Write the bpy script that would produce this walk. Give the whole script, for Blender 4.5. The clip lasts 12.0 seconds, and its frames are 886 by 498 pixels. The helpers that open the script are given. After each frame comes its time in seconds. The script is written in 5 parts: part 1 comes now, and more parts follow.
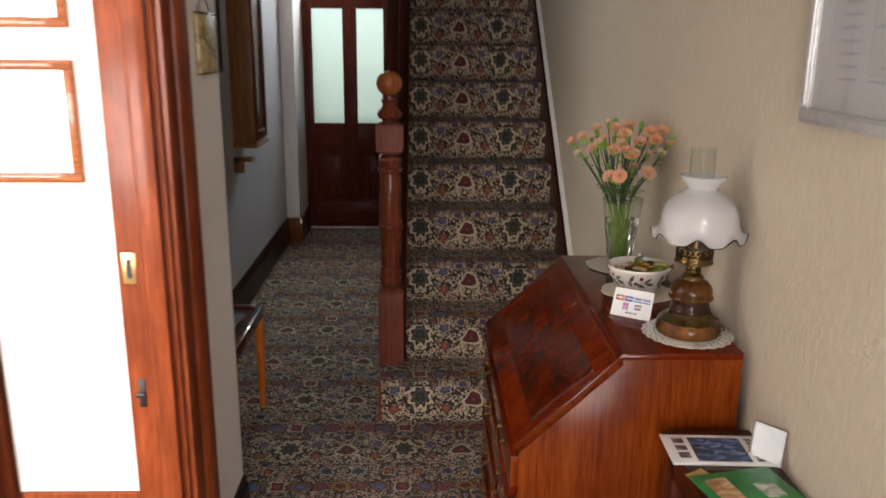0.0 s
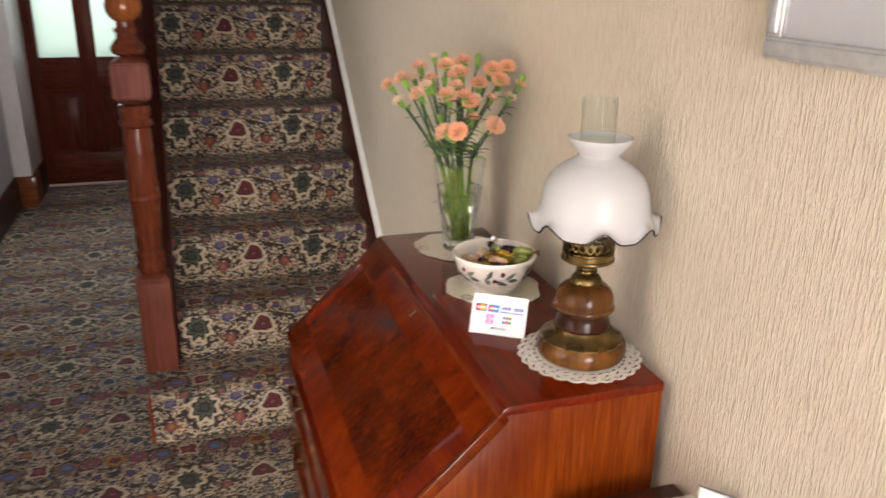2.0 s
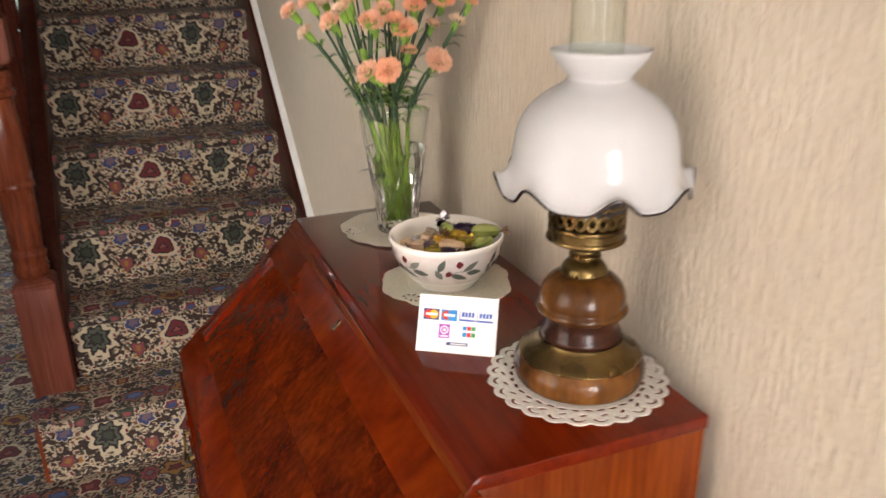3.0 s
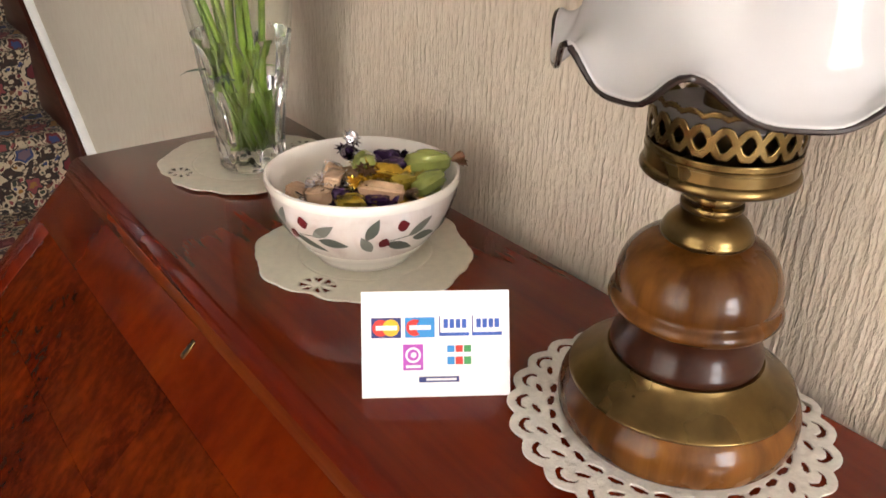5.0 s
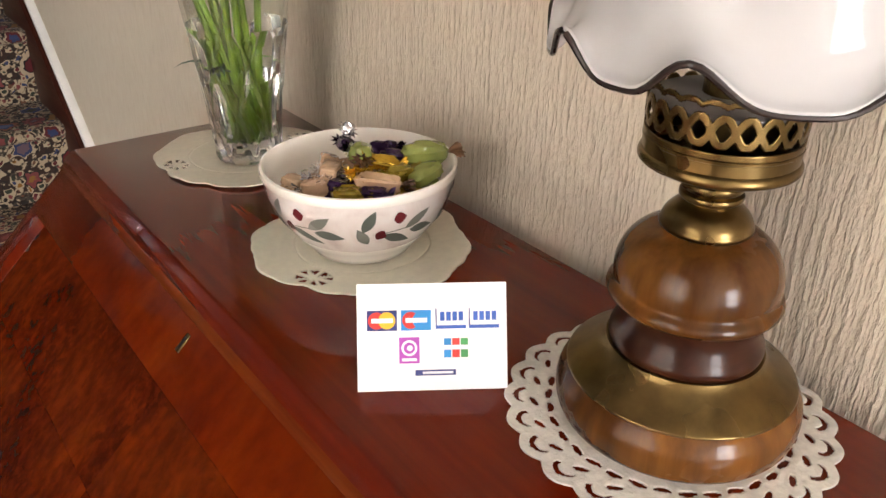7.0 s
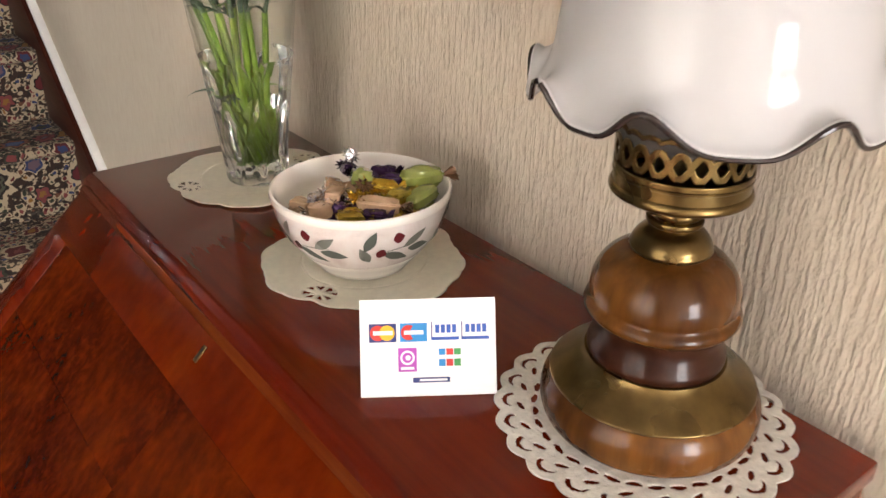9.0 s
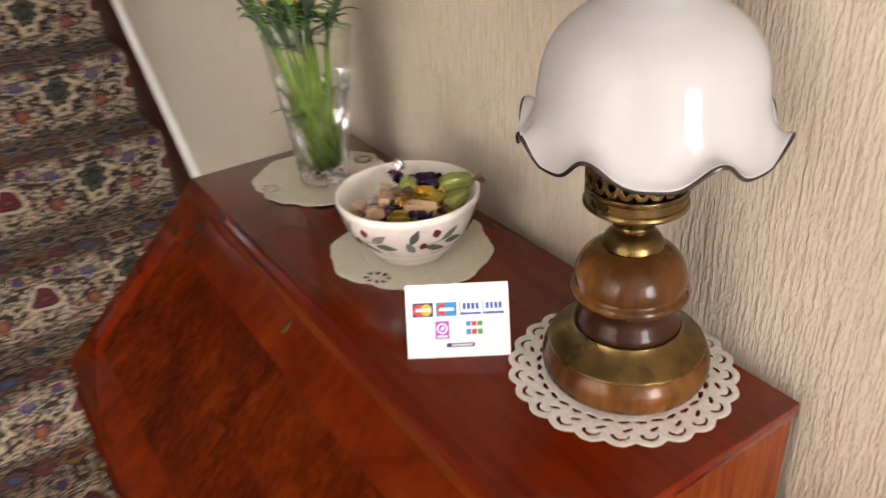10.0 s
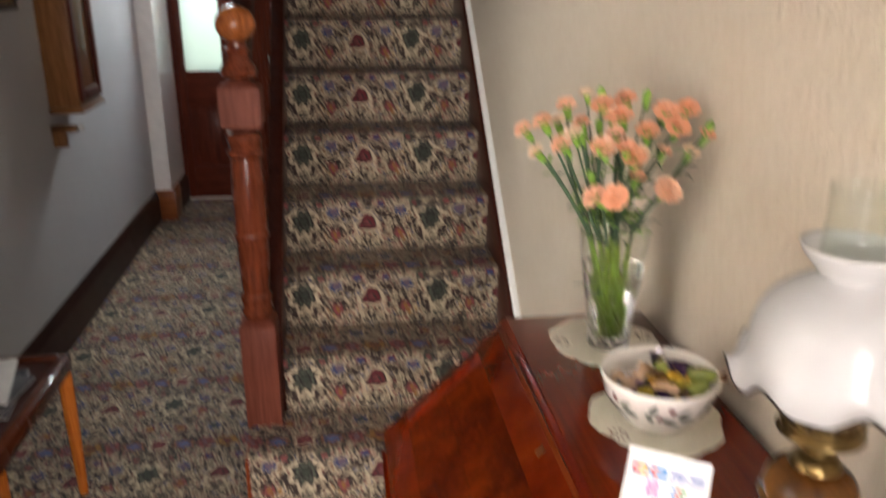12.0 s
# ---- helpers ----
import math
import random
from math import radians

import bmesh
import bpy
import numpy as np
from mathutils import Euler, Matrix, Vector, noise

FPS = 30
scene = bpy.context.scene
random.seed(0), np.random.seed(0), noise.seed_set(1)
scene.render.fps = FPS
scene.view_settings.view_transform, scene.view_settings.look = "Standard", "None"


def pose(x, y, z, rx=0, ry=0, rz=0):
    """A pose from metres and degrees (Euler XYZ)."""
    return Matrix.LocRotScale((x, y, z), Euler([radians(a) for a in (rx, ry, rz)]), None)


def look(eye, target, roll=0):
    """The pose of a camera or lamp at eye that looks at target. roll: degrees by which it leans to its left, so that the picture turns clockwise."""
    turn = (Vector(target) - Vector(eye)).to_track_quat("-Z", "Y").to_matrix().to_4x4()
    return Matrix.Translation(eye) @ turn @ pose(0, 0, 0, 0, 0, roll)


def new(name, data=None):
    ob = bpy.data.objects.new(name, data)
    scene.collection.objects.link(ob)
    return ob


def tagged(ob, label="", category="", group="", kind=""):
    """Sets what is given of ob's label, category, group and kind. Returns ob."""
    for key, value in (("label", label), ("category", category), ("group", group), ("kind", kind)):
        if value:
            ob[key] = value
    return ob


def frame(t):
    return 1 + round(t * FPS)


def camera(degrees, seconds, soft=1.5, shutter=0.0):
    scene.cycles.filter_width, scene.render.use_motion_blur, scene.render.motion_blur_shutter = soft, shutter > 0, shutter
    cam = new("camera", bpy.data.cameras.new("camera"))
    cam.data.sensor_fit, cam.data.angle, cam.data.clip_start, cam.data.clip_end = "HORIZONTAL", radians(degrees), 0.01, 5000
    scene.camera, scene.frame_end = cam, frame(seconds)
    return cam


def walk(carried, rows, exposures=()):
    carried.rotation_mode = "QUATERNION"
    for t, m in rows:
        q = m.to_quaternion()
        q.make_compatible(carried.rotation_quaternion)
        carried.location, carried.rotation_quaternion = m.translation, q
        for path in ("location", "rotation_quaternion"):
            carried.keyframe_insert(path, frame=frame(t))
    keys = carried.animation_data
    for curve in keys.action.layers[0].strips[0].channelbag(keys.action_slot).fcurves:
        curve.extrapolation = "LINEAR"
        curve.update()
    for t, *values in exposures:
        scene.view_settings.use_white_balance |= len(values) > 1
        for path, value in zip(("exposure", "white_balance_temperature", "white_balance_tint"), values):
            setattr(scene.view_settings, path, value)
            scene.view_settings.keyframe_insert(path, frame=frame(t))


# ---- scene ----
cam = camera(58.0, 12.0, 1.5, 0.8)
PATH = [
    (0, (0.068, 0.323, 1.629), (0.123, 2.257, 1.124), 0.5),
    (0.5, (0.093, 0.571, 1.617), (0.172, 2.483, 1.039), -0.2),
    (1, (0.056, 0.714, 1.617), (0.258, 2.601, 0.986), 0.6),
    (1.5, (0.054, 0.859, 1.6), (0.532, 2.69, 0.955), 0.6),
    (2, (0.089, 0.97, 1.589), (0.675, 2.762, 0.92), 1.0),
    (2.5, (0.21, 1.173, 1.527), (0.868, 2.928, 0.831), 0.1),
    (3, (0.243, 1.351, 1.45), (0.935, 3.084, 0.728), -0.7),
    (5, (0.315, 1.806, 1.311), (1.404, 3.209, 0.391), 1.2),
    (5.5, (0.313, 1.808, 1.309), (1.393, 3.206, 0.372), 1.2),
    (6, (0.314, 1.806, 1.309), (1.399, 3.209, 0.384), 0.9),
    (6.5, (0.315, 1.808, 1.309), (1.401, 3.21, 0.385), 0.8),
    (7, (0.321, 1.808, 1.307), (1.402, 3.207, 0.373), 1.0),
    (9, (0.298, 1.77, 1.339), (1.381, 3.179, 0.423), 0.6),
    (9.5, (0.26, 1.715, 1.387), (1.317, 3.117, 0.429), -0.8),
    (10, (0.245, 1.633, 1.448), (1.162, 3.106, 0.452), -3.6),
    (10.5, (0.284, 1.489, 1.492), (0.935, 3.085, 0.477), -4.6),
    (11, (0.261, 1.372, 1.482), (0.688, 3.076, 0.524), -1.1),
    (11.5, (0.238, 1.366, 1.520), (0.573, 3.156, 0.693), 0.3),
    (12, (0.215, 1.39, 1.586), (0.457, 3.265, 0.934), 0.1),
]
walk(cam, [(t, look(eye, target, roll)) for t, eye, target, roll in PATH],
     [(0, 0.80), (0.6, 1.02), (1.2, 1.38), (2, 1.58), (5, 1.63), (10, 1.58), (11, 1.5), (12, 1.66)])

# ---- light ----
world = bpy.data.worlds.new("sky")
scene.world = world
world.use_nodes = True
wn = world.node_tree.nodes
sky = wn.new("ShaderNodeTexSky")
sky.sky_type, sky.sun_disc = "NISHITA", False
sky.sun_elevation, sky.sun_rotation = radians(38), radians(200)
world.node_tree.links.new(sky.outputs[0], wn["Background"].inputs[0])
wn["Background"].inputs[1].default_value = 0.13
sun = new("sun", bpy.data.lights.new("sun", "SUN"))
sun.data.energy, sun.data.angle, sun.data.color = 1.0, radians(12), (1, 0.96, 0.9)
sun.matrix_basis = look((3, -9, 8), (0, 0, 1))


def window_light(name, x, y, z, w, h, target, watts, colour):
    """Daylight standing in a window's opening."""
    ob = new(name, bpy.data.lights.new(name, "AREA"))
    ob.data.shape, ob.data.size, ob.data.size_y = "RECTANGLE", w, h
    ob.data.energy, ob.data.color = watts, colour
    ob.matrix_basis = look((x, y, z), target)


window_light("daylight_front_door", 0.22, -1.41, 1.2, 0.86, 1.85, (0.22, 2, 1.2), 37, (1.0, 0.945, 0.955))
window_light("daylight_room_window", -2.72, -1.56, 1.53, 2.28, 1.3, (-2.72, 2, 1.53), 235, (1.0, 0.975, 0.955))
window_light("daylight_back_door", -0.55, 7.56, 1.42, 0.62, 0.95, (-0.55, 5, 1.42), 0.2, (0.86, 1.0, 0.90))
# added fill lamp, out of view above the back door, brightens the far hall
window_light("fill_light_over_back_door", -0.515, 7.46, 2.31, 0.7, 0.26, (-0.515, 5.0, 1.2), 18, (0.90, 0.97, 1.0))


# ---- materials ----
class Nodes:
    """A small hand for building a node material."""

    def __init__(self, name, rough=0.6, metal=0.0):
        self.mat = bpy.data.materials.new(name)
        self.mat.use_nodes = True
        self.t = self.mat.node_tree
        self.bsdf = self.t.nodes["Principled BSDF"]
        self.set("Roughness", rough)
        self.set("Metallic", metal)

    def set(self, key, value):
        if isinstance(value, bpy.types.NodeSocket):
            self.t.links.new(value, self.bsdf.inputs[key])
        else:
            self.bsdf.inputs[key].default_value = value

    def put(self, socket, value):
        if isinstance(value, bpy.types.NodeSocket):
            self.t.links.new(value, socket)
        elif value is not None:
            socket.default_value = value

    def coord(self, kind="Object", scale=(1, 1, 1), shift=True):
        c = self.t.nodes.new("ShaderNodeTexCoord").outputs[kind]
        m = self.t.nodes.new("ShaderNodeMapping")
        m.inputs["Scale"].default_value = scale
        self.put(m.inputs["Vector"], c)
        if shift:
            r = self.t.nodes.new("ShaderNodeObjectInfo").outputs["Random"]
            k = self.math("MULTIPLY", r, 17.0)
            self.put(m.inputs["Location"], k)
        return m.outputs[0]

    def noise(self, vec, scale=5, detail=4, rough=0.55, distort=0.0, colour=False):
        n = self.t.nodes.new("ShaderNodeTexNoise")
        self.put(n.inputs["Vector"], vec)
        for k, v in (("Scale", scale), ("Detail", detail), ("Roughness", rough), ("Distortion", distort)):
            n.inputs[k].default_value = v
        return n.outputs["Color" if colour else "Fac"]

    def voronoi(self, vec, scale=5, feature="F1", out="Distance"):
        n = self.t.nodes.new("ShaderNodeTexVoronoi")
        n.feature = feature
        self.put(n.inputs["Vector"], vec)
        n.inputs["Scale"].default_value = scale
        return n.outputs[out]

    def math(self, op, a, b=None, c=None):
        n = self.t.nodes.new("ShaderNodeMath")
        n.operation = op
        for s, v in zip(n.inputs, (a, b, c)):
            self.put(s, v)
        return n.outputs[0]

    def vec(self, op, a, b=None):
        n = self.t.nodes.new("ShaderNodeVectorMath")
        n.operation = op
        self.put(n.inputs[0], a)
        self.put(n.inputs[1], b)
        return n.outputs["Value" if op in ("LENGTH", "DISTANCE") else "Vector"]

    def ramp(self, fac, stops, hard=False):
        n = self.t.nodes.new("ShaderNodeValToRGB")
        n.color_ramp.interpolation = "CONSTANT" if hard else "LINEAR"
        e = n.color_ramp.elements
        while len(e) < len(stops):
            e.new(0.5)
        for k, (p, c) in zip(e, stops):
            k.position = p
            k.color = (*c, 1) if isinstance(c, tuple) else (c, c, c, 1)
        self.put(n.inputs[0], fac)
        return n.outputs[0]

    def mix(self, fac, a, b, how="MIX"):
        n = self.t.nodes.new("ShaderNodeMix")
        n.data_type, n.blend_type = "RGBA", how
        self.put(n.inputs[0], fac)
        self.put(n.inputs[6], (*a, 1) if isinstance(a, tuple) else a)
        self.put(n.inputs[7], (*b, 1) if isinstance(b, tuple) else b)
        return n.outputs[2]

    def bump(self, height, strength=0.3, distance=0.002):
        n = self.t.nodes.new("ShaderNodeBump")
        n.inputs["Strength"].default_value, n.inputs["Distance"].default_value = strength, distance
        self.put(n.inputs["Height"], height)
        self.set("Normal", n.outputs[0])


def plain(name, colour, rough=0.5, metal=0.0, vary=0.12, scale=30, bump=0.1, dist=0.0008, **extra):
    n = Nodes(name, rough, metal)
    f = n.noise(n.coord(), scale, 5)
    lo, hi = tuple(c * (1 - vary) for c in colour), tuple(min(1, c * (1 + vary)) for c in colour)
    n.set("Base Color", n.ramp(f, [(0.3, lo), (0.7, hi)]))
    n.set("Roughness", n.math("MULTIPLY_ADD", n.noise(n.coord(), scale * 0.3, 3), 0.2 * rough + 0.03, rough * 0.9))
    if bump:
        n.bump(f, bump, dist)
    for k, v in extra.items():
        n.set(k.replace("_", " "), v)
    return n.mat


def wood(name, dark, mid, light, axis="z", rough=0.3, coat=0.0, fine=1.0, burl=0.0, stain=0.0, turn=0.0, gloss=0.05, figure=1.0):
    """Wood with its grain along an axis; burl adds dark knotty figure."""
    n = Nodes(name, rough)
    s = {"x": (0.9, 14, 14), "y": (14, 0.9, 14), "z": (14, 14, 0.9)}[axis]
    c = n.coord("Object", tuple(fine * k for k in s))
    c.node.inputs["Rotation"].default_value = (0, 0, radians(turn))
    g = n.noise(c, 3.2, 6, 0.6, 0.6 * figure)
    h = n.noise(c, 16, 3, 0.5)
    col = n.ramp(g, [(0.28, dark), (0.5, mid), (0.72, light)])
    col = n.mix(0.35 * figure, col, n.ramp(h, [(0.35, dark), (0.65, light)]))
    if burl:
        b = n.coord("Object", (1, 1, 1))
        big = n.noise(b, 8, 3, 0.55, 0.6)
        spots = n.noise(b, 85, 4, 0.65, 0.5)
        mask = n.math("MULTIPLY", n.ramp(big, [(0.42, 0.0), (0.6, 1.0)]), n.ramp(spots, [(0.46, 0.0), (0.56, 1.0)]))
        col = n.mix(n.math("MULTIPLY", mask, burl), col, tuple(k * 0.16 for k in dark))
        col = n.mix(0.3, col, n.ramp(big, [(0.3, light), (0.65, mid)]))
    if stain:
        big = n.noise(n.coord("Object", (1, 1, 1)), 4, 4)
        col = n.mix(n.math("MULTIPLY", n.ramp(big, [(0.45, 0.0), (0.65, 1.0)]), stain), col, dark)
    n.set("Base Color", col)
    n.set("Roughness", n.math("MULTIPLY_ADD", n.noise(n.coord(), 12, 4), 0.15, rough - 0.06))
    n.set("Coat Weight", coat)
    n.set("Coat Roughness", gloss)
    n.set("Specular IOR Level", 0.06 if coat else 0.5)
    n.bump(g, 0.02 if coat else 0.08, 0.0005)
    return n.mat


def wallpaper():
    """Beige paper with tall wavy embossed ridges."""
    n = Nodes("embossed_wallpaper", 0.75)
    lean = n.math("MULTIPLY_ADD", n.noise(n.coord("Object", (1, 150, 80), False), 1.0, 3, 0.6), 1.2, -0.6)
    side = n.t.nodes.new("ShaderNodeCombineXYZ")
    n.put(side.inputs[1], lean)
    a = n.noise(n.vec("ADD", n.coord("Object", (1, 275, 26), False), side.outputs[0]), 1.0, 2, 0.5)
    b = n.noise(n.coord("Object", (1, 520, 150), False), 1.0, 3, 0.6)
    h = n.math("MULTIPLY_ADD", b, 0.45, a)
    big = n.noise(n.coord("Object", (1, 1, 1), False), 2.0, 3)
    # relief shading is put into the colour: grooves darker, ridges paler
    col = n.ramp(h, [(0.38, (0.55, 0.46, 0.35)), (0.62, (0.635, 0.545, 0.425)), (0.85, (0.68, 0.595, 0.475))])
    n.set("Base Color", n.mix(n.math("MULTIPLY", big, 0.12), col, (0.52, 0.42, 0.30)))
    n.bump(h, 0.9, 0.0044)
    return n.mat


def plaster(name, colour, rough=0.8):
    n = Nodes(name, rough)
    c = n.coord("Object", (1, 1, 1), False)
    big, small = n.noise(c, 1.7, 4), n.noise(c, 70, 5)
    lo = tuple(k * 0.93 for k in colour)
    n.set("Base Color", n.mix(0.3, n.ramp(big, [(0.35, lo), (0.65, colour)]), n.ramp(small, [(0.3, lo), (0.7, colour)])))
    n.bump(small, 0.15, 0.002)
    return n.mat


def carpet():
    """Woven carpet: rows of medallions, florets and leaves on a cream ground."""
    P, Q = 0.47, 0.435
    n = Nodes("floral_carpet", 0.95)
    uv = n.t.nodes.new("ShaderNodeTexCoord").outputs["UV"]
    wob = n.vec("SCALE", n.vec("SUBTRACT", n.noise(uv, 38, 2, 0.5, 0, True), (0.5, 0.5, 0.5)))
    wob.node.inputs["Scale"].default_value = 0.026
    sep = n.t.nodes.new("ShaderNodeSeparateXYZ")
    n.put(sep.inputs[0], uv)
    u0 = sep.outputs[0]
    v0 = sep.outputs[1]
    u = n.math("PINGPONG", u0, P / 2)
    v = n.math("FLOORED_MODULO", v0, Q)
    comb = n.t.nodes.new("ShaderNodeCombineXYZ")
    n.put(comb.inputs[0], u)
    n.put(comb.inputs[1], v)
    p = n.vec("ADD", comb.outputs[0], wob)
    sp = n.t.nodes.new("ShaderNodeSeparateXYZ")
    n.put(sp.inputs[0], p)
    cream, maroon, navy, sage = (0.50, 0.395, 0.265), (0.11, 0.010, 0.014), (0.028, 0.045, 0.13), (0.032, 0.042, 0.026)
    mustard, rose, dark, mauve = (0.27, 0.125, 0.02), (0.21, 0.045, 0.045), (0.014, 0.010, 0.009), (0.14, 0.085, 0.11)
    # leaves and small florets scattered over the ground
    cell = n.voronoi(p, 58, "F1", "Color")
    dist = n.voronoi(p, 58, "F1", "Distance")
    pick = n.ramp(cell, [(0.0, maroon), (0.18, sage), (0.32, dark), (0.44, rose), (0.58, navy), (0.68, maroon), (0.74, (0.15, 0.06, 0.03)), (0.86, mustard)], True)
    ring = n.ramp(dist, [(0.0, 0.0), (0.36, 0.0), (0.39, 1.0), (0.60, 1.0), (0.65, 0.0)])
    band = n.ramp(n.math("DIVIDE", v, Q), [(0.0, 0.9), (0.06, 1.0), (0.45, 1.0), (0.52, 0.78), (0.94, 0.78), (1.0, 0.9)])
    ring = n.math("MULTIPLY", ring, band)
    ground = n.mix(n.math("LESS_THAN", dist, 0.38), (0.034, 0.015, 0.010), pick)
    col = n.mix(ring, ground, cream)
    vines = n.math("ABSOLUTE", n.math("SUBTRACT", n.noise(p, 17, 2, 0.5, 1.5), 0.5))
    col = n.mix(n.ramp(vines, [(0.0, 0.9), (0.022, 0.9), (0.04, 0.0)]), col, dark)

    def motif(col, cu, cv, r, petals, rings, tall=1.0):
        du = n.math("SUBTRACT", sp.outputs[0], cu)
        dv = n.math("MULTIPLY", n.math("SUBTRACT", sp.outputs[1], cv), 1.0 / tall)
        d = n.math("SQRT", n.math("ADD", n.math("MULTIPLY", du, du), n.math("MULTIPLY", dv, dv)))
        a = n.math("SINE" if petals % 2 else "COSINE", n.math("MULTIPLY", n.math("ARCTAN2", dv, du), petals))
        d = n.math("MULTIPLY", d, n.math("MULTIPLY_ADD", a, 0.16, 1.0))
        f = n.math("DIVIDE", d, r)
        inside = n.math("LESS_THAN", f, 0.999)
        return n.mix(inside, col, n.ramp(f, rings, True))

    col = motif(col, 0.0, 0.130, 0.052, 8, [(0, sage), (0.25, dark), (0.42, (0.075, 0.08, 0.055)), (0.58, dark), (0.74, cream)], 1.12)
    col = motif(col, P / 2, 0.118, 0.047, 3, [(0, rose), (0.22, dark), (0.32, maroon), (0.66, dark), (0.76, cream)], 0.85)
    col = motif(col, 0.0, 0.30, 0.034, 4, [(0, rose), (0.35, maroon), (0.8, cream)])
    col = motif(col, 0.085, 0.295, 0.044, 6, [(0, (0.08, 0.12, 0.26)), (0.4, navy), (0.58, (0.22, 0.08, 0.04)), (0.84, dark)], 0.7)
    col = motif(col, 0.160, 0.30, 0.032, 8, [(0, mauve), (0.3, maroon), (0.5, rose), (0.85, dark)])
    col = motif(col, P / 2, 0.30, 0.046, 5, [(0, maroon), (0.35, dark), (0.45, mustard), (0.85, dark)], 0.7)
    col = motif(col, 0.115, 0.075, 0.022, 5, [(0, mustard), (0.4, rose), (0.85, dark)])
    col = motif(col, 0.110, 0.165, 0.026, 6, [(0, mauve), (0.5, navy), (0.85, cream)])
    col = motif(col, 0.055, 0.40, 0.026, 4, [(0, mustard), (0.5, maroon), (0.85, cream)])
    col = motif(col, 0.175, 0.40, 0.028, 6, [(0, sage), (0.5, navy), (0.85, cream)])
    col = motif(col, 0.060, 0.215, 0.020, 4, [(0, rose), (0.5, sage), (0.85, dark)])
    col = motif(col, 0.185, 0.215, 0.022, 5, [(0, navy), (0.5, maroon), (0.85, cream)])
    tuft = n.noise(uv, 420, 3, 0.7)
    wear = n.noise(uv, 3, 4)
    col = n.mix(n.math("MULTIPLY", tuft, 0.22), col, (0.03, 0.025, 0.022))
    col = n.mix(n.math("MULTIPLY", wear, 0.05), col, (0.12, 0.09, 0.075))
    n.set("Base Color", col)
    n.set("Sheen Weight", 0.05)
    n.set("Sheen Roughness", 0.45)
    n.bump(tuft, 0.5, 0.003)
    return n.mat


def glass(name, rough=0.0, ior=1.5, tint=(1, 1, 1)):
    n = Nodes(name, rough)
    n.set("Base Color", (*tint, 1))
    n.set("Transmission Weight", 1.0)
    n.set("IOR", ior)
    if rough > 0.1:
        n.bump(n.noise(n.coord(), 160, 3), 0.3, 0.001)
    return n.mat


def opal():
    """White opal glass, glossy, letting some light through."""
    n = Nodes("opal_glass", 0.08)
    n.set("Base Color", n.ramp(n.noise(n.coord(), 8, 3), [(0.3, (0.68, 0.68, 0.685)), (0.7, (0.72, 0.72, 0.725))]))
    n.set("Coat Weight", 0.3)
    n.set("Coat Roughness", 0.03)
    tr = n.t.nodes.new("ShaderNodeBsdfTranslucent")
    tr.inputs[0].default_value = (0.95, 0.94, 0.93, 1)
    ms = n.t.nodes.new("ShaderNodeMixShader")
    ms.inputs[0].default_value = 0.36
    n.t.links.new(n.bsdf.outputs[0], ms.inputs[1])
    n.t.links.new(tr.outputs[0], ms.inputs[2])
    n.t.links.new(ms.outputs[0], n.t.nodes["Material Output"].inputs[0])
    return n.mat


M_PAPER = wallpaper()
M_WHITE = plaster("white_wall", (0.82, 0.80, 0.77))
M_GREY = plaster("pale_wall", (0.53, 0.55, 0.57))
M_CEIL = plaster("ceiling_white", (0.8, 0.79, 0.77))
M_CARPET = carpet()
M_MAHOG = wood("stained_joinery", (0.0438, 0.0100, 0.0063), (0.0938, 0.0187, 0.0100), (0.1500, 0.0325, 0.0150), "z", 0.5, 0.1, 1.0, 0.0, 0.0, 0.0, 0.25)
M_MAHOGY = wood("stained_joinery_lengthwise", (0.022, 0.006, 0.004), (0.042, 0.010, 0.006), (0.065, 0.016, 0.009), "y", 0.3, 0.4)
M_MAHOGX = wood("stained_joinery_across", (0.0438, 0.0100, 0.0063), (0.0938, 0.0187, 0.0100), (0.1500, 0.0325, 0.0150), "x", 0.5, 0.1, 1.0, 0.0, 0.0, 0.0, 0.25)
M_SKIRT = wood("dark_skirting_wood", (0.014, 0.006, 0.005), (0.026, 0.010, 0.007), (0.04, 0.016, 0.010), "y", 0.35, 0.2)
M_JAMB = wood("red_pine_joinery", (0.10, 0.02, 0.007), (0.2, 0.04, 0.012), (0.30, 0.07, 0.022), "z", 0.42, 0.15, 1.2, 0.0, 0.6, 0.0, 0.2)
M_NEWEL = wood("varnished_newel_wood", (0.0525, 0.0120, 0.0060), (0.1275, 0.0270, 0.0120), (0.2100, 0.0510, 0.0195), "z", 0.25, 0.5, 1.0, 0.0, 0.0, 0.0, 0.12)
M_NEWELBLOCK = wood("planed_newel_wood", (0.0960, 0.0240, 0.0144), (0.1472, 0.0416, 0.0256), (0.2080, 0.0656, 0.0400), "z", 0.5, 0.08, 0.6, 0.0, 0.5, 0.0, 0.25)
M_BALL = wood("amber_ball_wood", (0.13, 0.035, 0.010), (0.26, 0.075, 0.018), (0.38, 0.12, 0.03), "z", 0.16, 0.8)
M_BRASS = plain("aged_brass", (0.185, 0.125, 0.048), 0.26, 1.0, 0.3, 40, 0.05)
M_BRASSLITE = plain("bright_brass", (0.75, 0.55, 0.25), 0.25, 1.0, 0.12, 40, 0.03)
M_STEEL = plain("brushed_silver_frame", (0.62, 0.61, 0.60), 0.42, 0.5, 0.1, 60, 0.05)
M_GLOSSWHITE = plain("white_gloss_paint", (0.8, 0.79, 0.76), 0.35, 0, 0.05, 20, 0.05)
M_CLEAR = glass("clear_glass")
M_CRYSTAL = Nodes("cut_crystal")
M_CRYSTAL.set("Transmission Weight", 1.0)
